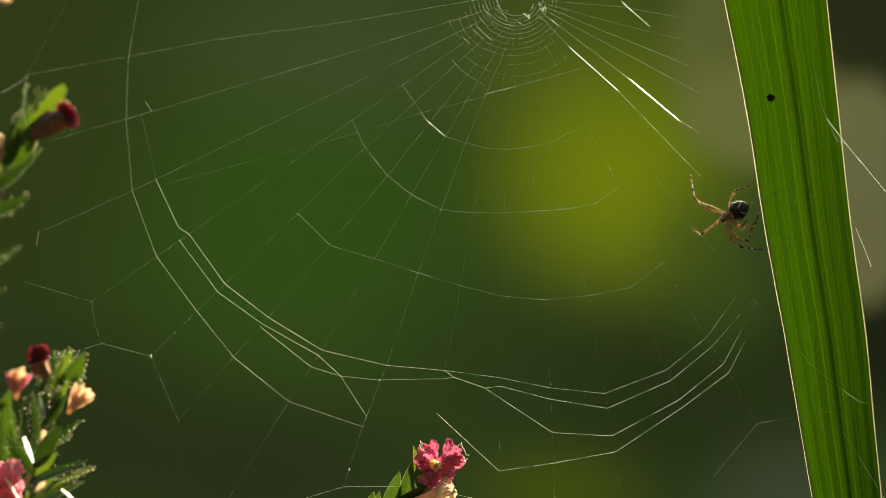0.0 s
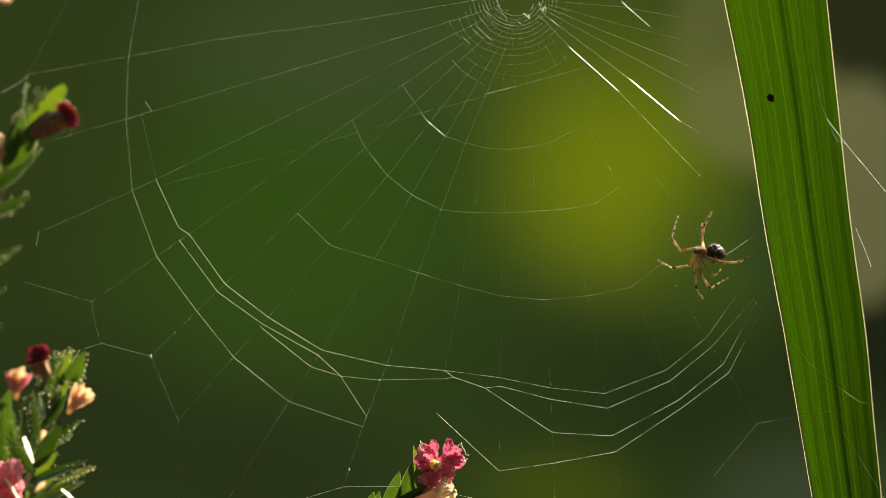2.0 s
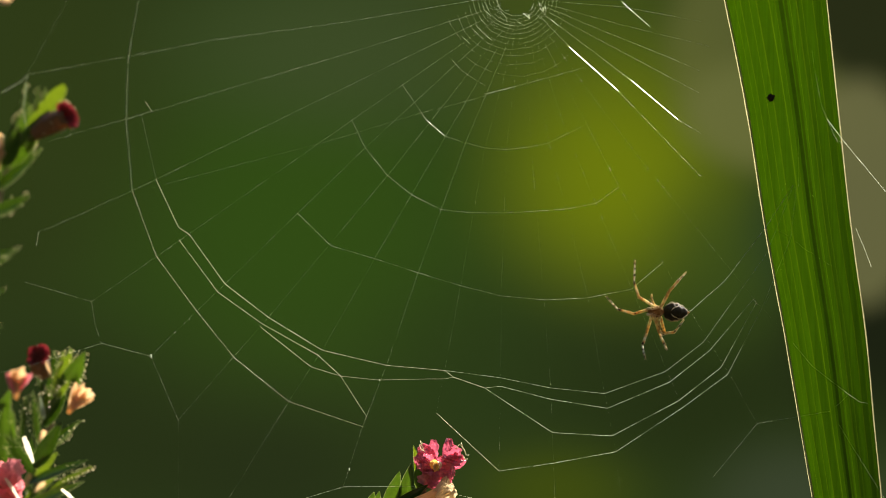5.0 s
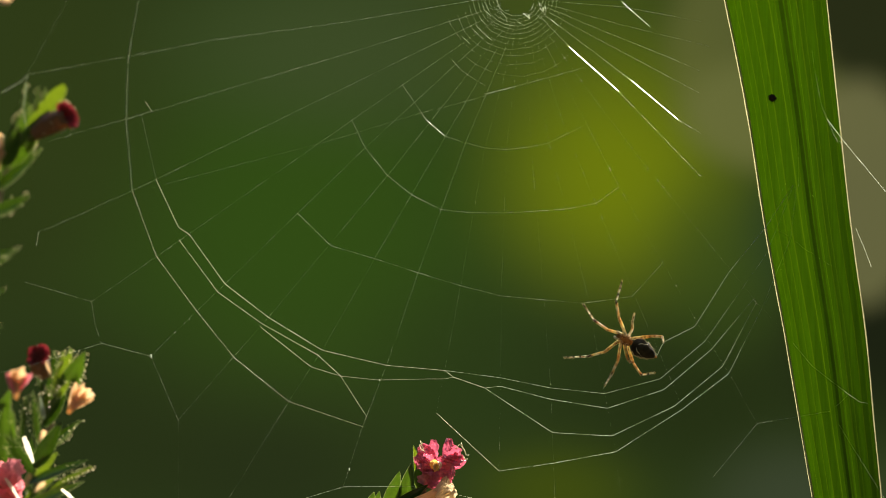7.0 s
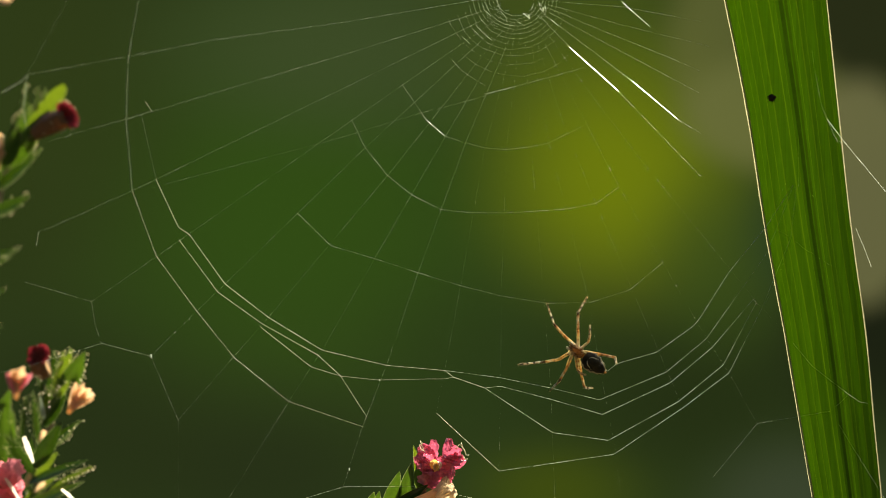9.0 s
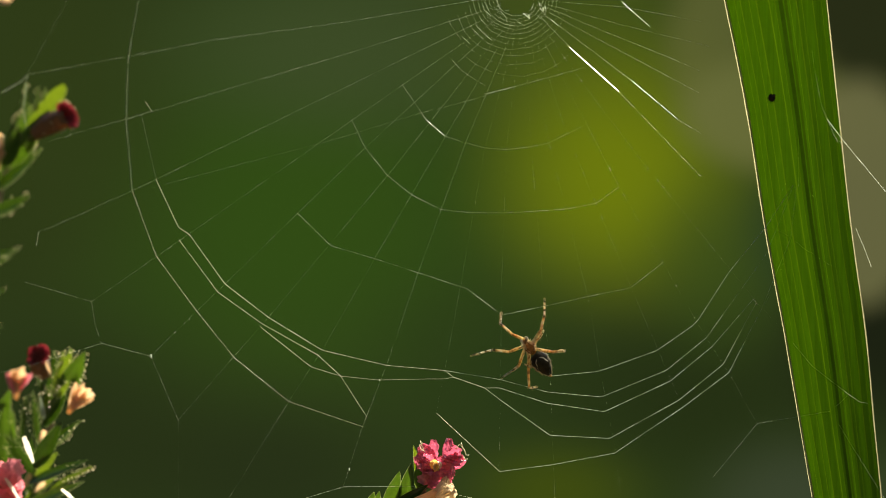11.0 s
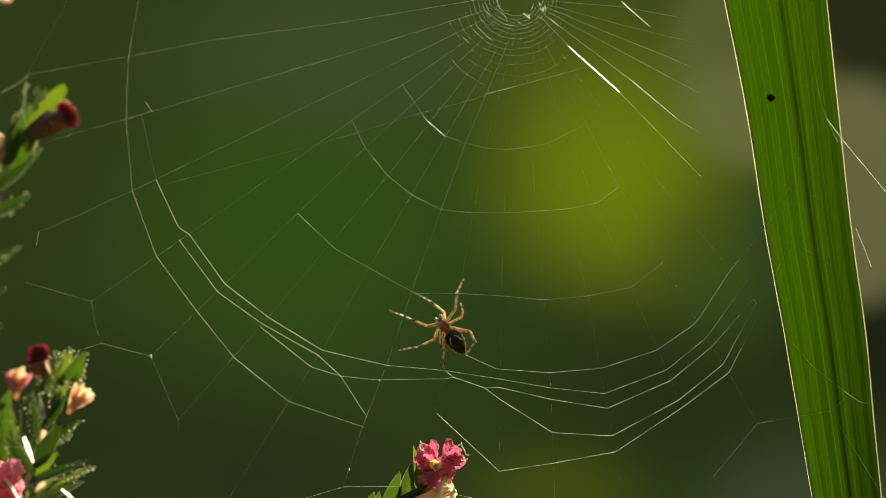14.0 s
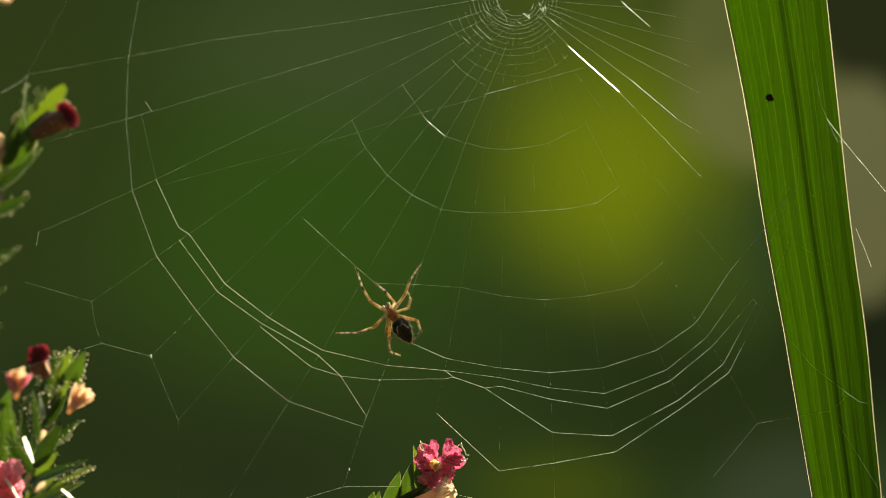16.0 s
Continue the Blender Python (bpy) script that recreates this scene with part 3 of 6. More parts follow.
def ribbon(line, wide):
    """A flat band of silk added for a sun glint, which flashes when it turns to the sun: the part and its pose facing
    so.
    """
    a, b = (spot(p, -0.25) - web.matrix_basis.translation for p in line)
    rest = aim(a, b, SUN_TO + Vector((0, -1, 0)))
    bm = bmesh.new()
    rng, n = random.Random(31), 40
    rows = []
    for k in range(n + 1):
        w = wide * MM * rng.uniform(0.75, 1.0) * (0.3 if k in (0, n) else 1.0)
        z, bow = (b - a).length * k / n, 0.02 * MM * math.sin(k * 1.7)
        rows.append([bm.verts.new((x * w, y * MM + bow, z)) for x, y in ((-1, 0), (-0.5, 0.012), (0.5, 0.012), (1, 0), (0.5, -0.012), (-0.5, -0.012))])
    for p, q in zip(rows, rows[1:]):
        for k in range(6):
            bm.faces.new((p[k], p[(k + 1) % 6], q[(k + 1) % 6], q[k]))
    return part("doubled_thread", bm, RIBBON, web, at=rest, smooth=False), rest


outer_ribbon = ribbon(((33.4, 29.8), (41.6, 22.9)), 0.10)
inner_ribbon = ribbon(((22.3, 35.8), (31.1, 27.9)), 0.10)

# the close spiral round the hub, turn by turn, knotted to the radials and torn here and there
rng = random.Random(8)
CORE = (13.0, 45.0)
SPOKES = 42
angles = sorted(math.tau * k / SPOKES + rng.uniform(-0.035, 0.035) for k in range(SPOKES))
# radius of each turn, and the stretch of the circle that it still covers
TURNS = [(3.6, 175, 350), (4.2, 180, 365), (4.8, 178, 372), (5.4, 182, 368), (6.0, 176, 372), (6.7, 180, 366), (7.5, 186, 360), (8.4, 180, 352),
         (9.4, 190, 345), (10.6, 194, 316), (12.1, 198, 292), (13.9, 216, 312)]
for turn, (r0, start, end) in enumerate(TURNS):
    pts, arcs = [], []
    for a in angles + [q + math.tau for q in angles]:
        if not radians(start) <= a <= radians(end):
            continue
        rr = r0 * (1.0 + 0.012 * math.sin(3 * a + turn) + rng.uniform(-0.012, 0.012)) * (1 + 0.04 * math.cos(a - 4.0))
        p = (CORE[0] + rr * math.cos(a), CORE[1] + rr * math.sin(a))
        pts.append(p)
        if rng.random() < (0.10 if turn < 7 else 0.03) and len(pts) > 2:
            arcs.append(pts)
            pts = [p] if rng.random() < 0.4 else []
    arcs.append(pts)
    for q, arc in enumerate(arcs):
        if len(arc) > 1:
            strand("hub_thread", arc, 0.0031 * rng.uniform(0.7, 1.2), deep=rng.uniform(-0.2, 0.2), seed=200 + turn * 20 + q,
                   step=0.3, knots=0.035)
for i in range(18):
    a, r = rng.uniform(3.3, 6.2), rng.uniform(2.6, 6.0)
    b = a + rng.uniform(-0.25, 0.25)
    c = rng.uniform(0.3, 0.8)
    strand("hub_thread", [(CORE[0] + r * math.cos(a), CORE[1] + r * math.sin(a)), (CORE[0] + (r + c) * math.cos(b), CORE[1] + (r + c) * math.sin(b))],
           rng.uniform(0.004, 0.014), seed=600 + i)
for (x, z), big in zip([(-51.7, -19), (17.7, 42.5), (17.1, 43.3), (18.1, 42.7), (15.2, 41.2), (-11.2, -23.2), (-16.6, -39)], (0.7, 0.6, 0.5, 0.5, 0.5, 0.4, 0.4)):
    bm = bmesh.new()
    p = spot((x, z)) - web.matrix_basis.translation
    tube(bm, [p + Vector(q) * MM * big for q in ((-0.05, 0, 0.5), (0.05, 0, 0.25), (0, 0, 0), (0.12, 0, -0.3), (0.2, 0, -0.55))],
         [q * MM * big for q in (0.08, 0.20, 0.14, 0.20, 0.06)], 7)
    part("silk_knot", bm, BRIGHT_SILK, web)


# ---- the spider ----
PX1 = 0.1 * MM      # a tenth of a millimetre, the unit of the spider's body plan
# femur, tibia with knee, metatarsus with foot, by pair of legs, in body units
SEGMENTS = {1: (34, 30, 43), 2: (33, 29, 41), 3: (25, 17, 23), 4: (38, 25, 27)}
HIPS = {1: (7, 6), 2: (3, 8), 3: (-3, 8), 4: (-8, 6)}
THICK = {1: (2.9, 2.45, 1.95), 2: (2.9, 2.4, 1.85), 3: (2.45, 2.05, 1.65), 4: (3.0, 2.35, 1.85)}
BODY = 63.0
DARK, GOLD, WHITE, RUST = (0.018, 0.010, 0.005), (1.0, 0.73, 0.28), (1.0, 0.98, 0.80), (0.36, 0.17, 0.04)
HONEY = (1.0, 0.92, 0.50)
FEMUR = banded("femur_bands", [(0.0, (1.0, 0.95, 0.60)), (0.45, HONEY), (0.70, GOLD), (0.78, RUST), (0.82, GOLD), (0.92, GOLD), (0.96, RUST)],
               34 * PX1, 0.26, 0.86)
TIBIA = banded("tibia_bands", [(0.0, RUST), (0.07, GOLD), (0.20, HONEY), (0.28, RUST), (0.33, HONEY), (0.50, WHITE), (0.64, HONEY), (0.74, GOLD), (0.82, RUST), (0.87, DARK), (0.97, DARK)],
               29 * PX1, 0.26, 0.86)
SHIN = banded("foot_bands", [(0.0, DARK), (0.06, DARK), (0.08, WHITE), (0.28, WHITE), (0.30, DARK), (0.37, DARK), (0.39, WHITE), (0.56, WHITE), (0.58, DARK),
                             (0.64, DARK), (0.66, WHITE), (0.80, WHITE), (0.83, DARK), (1.0, DARK)], 42 * PX1, 0.26, 0.80)


def limb(length, thick, taper, spines, seed):
    """A hairy leg segment along z with a swollen start."""
    rng = random.Random(seed)
    bm = bmesh.new()
    n = 9
    path, radii = [], []
    for i in range(n + 1):
        f = i / n
        path.append(Vector((0.5 * math.sin(f * math.pi), 0, f * length)) * PX1)
        radii.append(thick * (1 - (1 - taper) * f + 0.10 * math.sin(f * math.pi) - (0.18 if i in (0, n) else 0)) * PX1)
    tube(bm, path, radii, 9)
    skin = len(bm.faces)
    for _ in range(spines):
        f, a = rng.uniform(0.08, 0.97), rng.uniform(0, math.tau)
        base = Vector((0, 0, f * length * PX1))
        out = Vector((math.cos(a), math.sin(a), rng.uniform(0.5, 1.1))).normalized()
        long = rng.uniform(0.6, 1.0 + 3.6 * rng.random() ** 2) * PX1
        tube(bm, [base, base + out * (thick * PX1 + long)], [0.26 * PX1, 0.06 * PX1], 3)
    for _ in range(7 * spines):
        f, a = rng.uniform(0.04, 0.98), rng.uniform(0, math.tau)
        base = Vector((0, 0, f * length * PX1))
        out = Vector((math.cos(a), math.sin(a), rng.uniform(0.7, 1.5))).normalized()
        tube(bm, [base, base + out * (thick + rng.uniform(0.5, 1.6)) * PX1], [0.22 * PX1, 0.09 * PX1], 3)
    bm.faces.ensure_lookup_table()
    for face in bm.faces[skin:]:
        face.material_index = 1
    return bm


def make_spider():
    body = thing("spider", "banded golden-brown orb weaver spider with dark abdomen walking on web", "spider")
    bm = bmesh.new()
    for v in ball(bm, (0, 0, 0), (14, 8, 11), 20, 14, pose(0, 0, 0, 0, 90, 0)):
        x, y, z = v.co
        x, z = z * 1.0, x
        v.co = (x, y, z)
    for v in bm.verts:
        x, y, z = v.co
        pinch = 1 - 0.32 * max(0, x) / 13
        v.co = Vector((x * 1.1, y * pinch, z * pinch * 0.95)) * PX1 + Vector((0, 0.1 * MM, 0))
        v.co += v.co.normalized() * 0.5 * PX1 * noise.noise(v.co * 3500)
    bmesh.ops.recalc_face_normals(bm, faces=bm.faces[:])
    rng = random.Random(3)
    chest = part("cephalothorax", bm, CHEST, body, "hairy brown breastplate")
    bm = bmesh.new()
    for _ in range(260):
        d = Vector((rng.uniform(-1, 1), rng.uniform(-1, 0.6), rng.uniform(-1, 1))).normalized()
        p = Vector((d.x * 12.5, d.y * 7.5, d.z * 9.8)) * PX1
        tube(bm, [p, p + (d + Vector((0.4, 0, 0))) * rng.uniform(1.5, 4.5) * PX1], [0.34 * PX1, 0.07 * PX1], 3)
    part("down", bm, DOWN, chest, "golden down")

    bm = bmesh.new()
    rings, around = 22, 28
    grid = []
    for i in range(rings + 1):
        s = i / rings
        x = -15 - 47 * s
        wide = 16.2 * math.sin(math.pi * min(1, s ** 0.66 * 0.94 + 0.04)) ** 0.7
        wide *= 1 + 0.07 * math.sin(s * math.tau * 4.2)
        thick = 14.5 * math.sin(math.pi * min(1, s ** 0.8 * 0.93 + 0.05)) ** 0.75
        row = []
        for k in range(around):
            a = math.tau * k / around
            p = Vector((x, thick * math.sin(a) + 2 * s, wide * math.cos(a)))
            p += Vector((0, math.sin(a), math.cos(a))) * (1.5 * noise.noise(p * 0.16) + 1.0 * noise.noise(p * 0.45))
            row.append(bm.verts.new(p * PX1))
        grid.append(row)
    for r, q in zip(grid, grid[1:]):
        for k in range(around):
            bm.faces.new((r[k], r[(k + 1) % around], q[(k + 1) % around], q[k]))
    bm.faces.new(grid[0][::-1])
    bm.faces.new(grid[-1])
    bmesh.ops.recalc_face_normals(bm, faces=bm.faces[:])
    belly = part("abdomen", bm, HIDE, body, "dark mottled brown shield-shaped abdomen with pale marks")

    def skin(s, a, lift=0.3):
        wide = 16.2 * math.sin(math.pi * min(1, s ** 0.66 * 0.94 + 0.04)) ** 0.7 * (1 + 0.07 * math.sin(s * math.tau * 4.2)) + lift
        thick = 14.5 * math.sin(math.pi * min(1, s ** 0.8 * 0.93 + 0.05)) ** 0.75 + lift
        return Vector((-15 - 47 * s, thick * math.sin(a) + 2 * s, wide * math.cos(a))) * PX1

    for side in (0, 1):
        sign = 1 if side else -1
        turn = lambda a: a if side else math.pi - a
        bm = bmesh.new()
        tube(bm, [skin(s / 20, turn(-0.30 + 0.06 * math.sin(s * 1.9)), 0.3) for s in range(1, 20)],
             [(1.2 if 2 < s < 16 else 0.6) * PX1 * (1 + 0.3 * math.sin(s * 2.6)) for s in range(1, 20)], 6)
        part("edge_stripe", bm, PALE, belly, "pale edge stripe")
        bm = bmesh.new()
        tube(bm, [skin(0.20 + 0.34 * q, turn(-1.38 + 0.62 * q ** 0.6), 0.1) for q in (0, 0.15, 0.3, 0.5, 0.7, 0.85, 1)],
             [w * PX1 for w in (0.3, 0.8, 0.95, 0.6, 0.9, 0.6, 0.3)], 6)
        part("belly_mark", bm, PALE, belly, "pale curved mark")
        bm = bmesh.new()
        rng = random.Random(5 + side)
        for q in range(70):
            s = rng.uniform(0.04, 0.99)
            p = skin(s, turn(rng.uniform(-0.45, 0.1)), 0)
            d = Vector((-0.6, rng.uniform(-0.3, 0.3), sign * 1.0)).normalized()
            tube(bm, [p, p + d * rng.uniform(1.2, 3.6) * PX1], [0.30 * PX1, 0.08 * PX1], 3)
        part("bristle_fringe", bm, PALE, belly, "pale bristles")
        bm = bmesh.new()
        tube(bm, [Vector(p) * PX1 for p in ((9, -2, sign * 3), (14, -3, sign * 5), (18, -3, sign * 5.5), (20, -2, sign * 4))],
             [q * PX1 for q in (1.8, 2.3, 2.5, 1.2)], 8)
        part("pedipalp", bm, PALE, body, "pale feeler")
        bm = bmesh.new()
        ball(bm, Vector((13, -3, sign * 2.2)) * PX1, [q * PX1 for q in (4.5, 2.6, 2.0)], 10, 7)
        part("jaw", bm, CHEST, body)
    bm = bmesh.new()
    tube(bm, [Vector((-61, 0, 0)) * PX1, Vector((-65.5, 0.5, 0)) * PX1], [2.6 * PX1, 1.0 * PX1], 8)
    part("spinneret", bm, CHEST, body)
    for sign in (-1, 1):
        for pair, (fx, side) in HIPS.items():
            bm = bmesh.new()
            a, b = Vector((fx * 0.45, -4.5, sign * side * 0.55)) * PX1, Vector((fx * 1.08, 0.2, sign * side * 1.12)) * PX1
            tube(bm, [a, a.lerp(b, 0.3), a.lerp(b, 0.7), b], [q * PX1 for q in (1.4, 2.4, 2.7, 2.2)], 8)
            part("coxa", bm, AMBER, body, "pale hip joint")
    legs = {}
    for side in ("U", "L"):
        for pair in (1, 2, 3, 4):
            a, b, c = SEGMENTS[pair]
            f, t, m = THICK[pair]
            femur = part("leg", limb(a, f, 0.82, 46, pair), FEMUR, body, "amber banded leg")
            tibia = part("tibia", limb(b, t, 0.80, 46, pair + 9), TIBIA, femur)
            foot = part("foot", limb(c, m, 0.55, 26, pair + 17), SHIN, femur, "black and white banded foot")
            for ob in (femur, tibia, foot):
                ob.data.materials.append(DOWN)
            legs[side + str(pair)] = (femur, tibia, foot)
    return body, legs


spider, spider_legs = make_spider()


# ---- the small bug on the leaf ----
def make_bug():
    bug = thing("bug", "tiny round dark brown bug on the strap leaf", "bug")
    bm = bmesh.new()
    ball(bm, (0, 0, 0), (0.62 * MM, 0.4 * MM, 0.66 * MM), 16, 10)
    for v in bm.verts:
        v.co += v.co.normalized() * 0.05 * MM * noise.noise(v.co * 2500)
    part("body", bm, GNAT, bug)
    bm = bmesh.new()
    ball(bm, (0.55 * MM, -0.05 * MM, 0.12 * MM), (0.32 * MM, 0.26 * MM, 0.30 * MM), 12, 8)
    part("head", bm, GNAT, bug)
    for sx, sz in ((-0.7, 0.25), (-0.75, -0.1), (-0.5, -0.6), (0.3, -0.75), (0.75, -0.35), (0.2, 0.8)):
        bm = bmesh.new()
        tube(bm, [Vector((0, 0.1, 0)) * MM, Vector((sx * 0.8, -0.1, sz * 0.8)) * MM, Vector((sx * 1.12, 0.34, sz * 1.12)) * MM],
             [0.09 * MM, 0.08 * MM, 0.04 * MM], 5)
        part("bug_leg", bm, GNAT, bug)
    return bug


bug = make_bug()


# ---- silk that moves: the fresh thread from the spinneret and the scaffold thread that the spider handles ----
def silk_piece(name, length, r, parent, seed):
    rng = random.Random(seed)
    bm = bmesh.new()
    n = max(3, int(length / 0.4))
    tube(bm, [Vector((0, 0, length * i / n)) * MM for i in range(n + 1)],
         [STOUT * r * MM * (0.85 + 0.5 * rng.random() ** 3) for _ in range(n + 1)], 4)
    return part(name, bm, SILK, parent)


fresh_thread = thing("fresh_silk_thread", "fresh pale silk thread drawn from the spider's spinneret", "silk thread")
PIECE = 1.6
fresh_pieces = [silk_piece("thread_piece", PIECE * 1.03, 0.028 if i < 10 else 0.019, fresh_thread, i) for i in range(56)]
scaffold = thing("scaffold_thread", "thin pale scaffold thread across the orb web", "silk thread")
SCAFFOLD_SPANS = [9.5, 11.0, 10.5, 9.5, 9.0, 9.5, 9.5, 9.5, 8.8]
scaffold_pieces = [(silk_piece("thread_piece", 0.62 * s, (0.024, 0.018, 0.012)[min(i, 2)], scaffold, 60 + i), silk_piece("thread_piece", 0.62 * s, (0.012, 0.013, 0.011, 0.009)[min(i, 3)], scaffold, 80 + i))
                   for i, s in enumerate(SCAFFOLD_SPANS)]

# the four long spans of the spiral that give where the spider hangs: joints on the radials, radius, how far they give
ARCS = [
    ([(0.3, -21.5), (10.2, -22.8), (19.1, -24.6), (28.6, -25.6), (39.6, -21.4), (46.6, -15.7), (56.9, -1.4)], 0.025, 1.0),
    ([(7.4, -24.6), (10.2, -24.3), (19.1, -26.6), (29.1, -28.2), (40.3, -23.3), (47.7, -17.2), (54.9, -8.9)], 0.033, 1.0),
    ([(7.4, -24.6), (10.1, -26.4), (19.4, -32.5), (29.9, -33.1), (41.8, -26.7), (49.6, -20.4), (55.4, -9.6)], 0.034, 0.7),
    ([(9.9, -39.3), (9.9, -39.3), (19.6, -37.9), (30.6, -35.9), (42.6, -27.9), (50.6, -21.9), (56.4, -10.6)], 0.034, 0.4)]
arc_pieces = []
for a, (joints, r, give) in enumerate(ARCS):
    for k in range(6):
        gap = (Vector(joints[k + 1]) - Vector(joints[k])).length
        if gap > 0:
            arc_pieces.append((a, k, [silk_piece("spiral_thread", 0.62 * gap, r if k < 5 else 0.65 * r, web, 300 + 20 * a + 2 * k + e) for e in (0, 1)]))


# ---- flowering shrub sprigs ----
def sheet(length, width, curl, cup, ruffle, seed, shape, across=8, along=14, crumple=1.0):
    """A leaf or petal, thin tissue: z along it, y its upper side."""
    rng = random.Random(seed)
    shift = Vector((rng.uniform(0, 50), rng.uniform(0, 50), rng.uniform(0, 50)))
    bm = bmesh.new()
    faces = []
    for side in (1,):
        rows = []
        for j in range(along + 1):
            s = j / along
            w = width / 2 * shape(s)
            row = []
            for i in range(across + 1):
                u = 2 * i / across - 1
                y = curl * length * s * s + cup * w * u * u
                p = Vector((u * w, y, s * length))
                wob = noise.noise(Vector((u * 1.4, s * 2.4, 0)) * crumple + shift) + 0.6 * noise.noise(Vector((u * 3.3, s * 5.0, 4)) * crumple + shift)
                p.y += ruffle * wob * (0.25 + abs(u)) * s ** 0.5
                p.x += ruffle * 0.4 * wob * s
                p.y += side * 0.05 * MM * (1 - 0.7 * abs(u)) - 0.10 * MM * math.exp(-(u / 0.12) ** 2) * (cup > 0)
                row.append(bm.verts.new(p))
            rows.append(row)
        for a, b in zip(rows, rows[1:]):
            for i in range(across):
                quad = (a[i], a[i + 1], b[i + 1], b[i])
                bm.faces.new(quad if side > 0 else quad[::-1])
    return bm


def bead(bm, centre, r):
    """A drop of glue, open towards the sun's side so that the light shows through it."""
    top = bm.verts.new(centre + Vector((0, -r, 0)))
    rows = []
    for tilt in (0.6, 1.15, 1.7):
        rows.append([bm.verts.new(centre + r * Vector((math.sin(tilt) * math.cos(a), -math.cos(tilt), math.sin(tilt) * math.sin(a))))
                     for a in (math.tau * k / 8 for k in range(8))])
    for k in range(8):
        bm.faces.new((top, rows[0][k], rows[0][(k + 1) % 8]))
        for a, b in zip(rows, rows[1:]):
            bm.faces.new((a[k], b[k], b[(k + 1) % 8], a[(k + 1) % 8]))


def lance(s):
    return max(0.03, (math.sin(math.pi * min(1, s ** 0.8)) ** 0.85) * (1.04 - 0.25 * s) + 0.03)


def paddle(s):
    """A broad leaf with a blunt end."""
    return max(0.04, 1.05 * math.sin(math.pi * min(1.0, 0.04 + 0.90 * s ** 1.45)) ** 0.75)


def spoon(s):
    return max(0.08, 0.25 + 1.0 * math.sin(math.pi * min(1.0, 0.05 + 0.86 * s ** 1.2)) ** 0.8)


def leaf(parent, base, tip, width, deep, material=None, curl=0.10, cup=0.35, lean=(0, -1, 0.3), hairs=0, deep_tip=None, seed=1, name="leaf", shape=None):
    a, b = spot(base, deep), spot(tip, deep if deep_tip is None else deep_tip)
    long = (b - a).length
    root = parent.matrix_basis.translation
    shape = shape or lance
    ob = part(name, sheet(long, width * MM, curl, cup, 0.05 * width * MM, seed, shape), material or LEAF, parent,
              at=Matrix.Translation(-root) @ aim(a, b, lean))
    bm = bmesh.new()
    for u in (-1, 1):
        edge = []
        for j in range(15):
            q = j / 14
            w = width * MM / 2 * shape(q)
            edge.append(Vector((u * w, curl * long * q * q + cup * w - 0.04 * MM, q * long)))
        strip(bm, edge, [Vector((1, 0, 0))] * 15, [0.042 * MM] * 15, (0, 1, 0))
    part("leaf_rim", bm, RIM, ob, "pale downy rim")
    if hairs:
        rng = random.Random(seed)
        bm = bmesh.new()
        back = ob.matrix_basis.to_3x3().inverted()
        drops = bmesh.new()
        for h in range(2 * hairs):
            s = 0.15 + 0.84 * (h + rng.random()) / (2 * hairs)
            u = 1 if rng.random() < 0.65 else -1
            w = width * MM / 2 * shape(s)
            p = Vector((u * w * 0.96, curl * long * s * s + cup * w, s * long))
            q = p + Vector((u * rng.uniform(0.3, 0.7), rng.uniform(-0.2, 0.3), rng.uniform(0.1, 0.5))) * MM
            tube(bm, [p, q], [0.06 * MM, 0.03 * MM], 4)
            if rng.random() < 0.7:
                c = back.inverted() @ q
                bead(drops, c, rng.uniform(0.08, 0.15) * MM)
        bmesh.ops.transform(drops, matrix=back.to_4x4(), verts=drops.verts[:])
        part("hair_fringe", bm, RIM, ob, "short pale hairs")
        part("bead_fringe", drops, DEW, ob, "sticky golden beads")
    return ob


def petal(parent, base, tip, width, deep, material, seed, curl=0.12, cup=0.4, ruffle=0.30, lean=(0, -1, 0.2), deep_tip=None, name="petal"):
    a, b = spot(base, deep), spot(tip, deep if deep_tip is None else deep_tip)
    m = parent.matrix_basis.copy()
    if parent.parent:
        m = parent.parent.matrix_basis @ m
    return part(name, sheet((b - a).length, width * MM, curl, cup, ruffle * width * MM, seed, spoon, 18, 22, 1.8), material, parent,
                at=m.inverted() @ aim(a, b, lean))


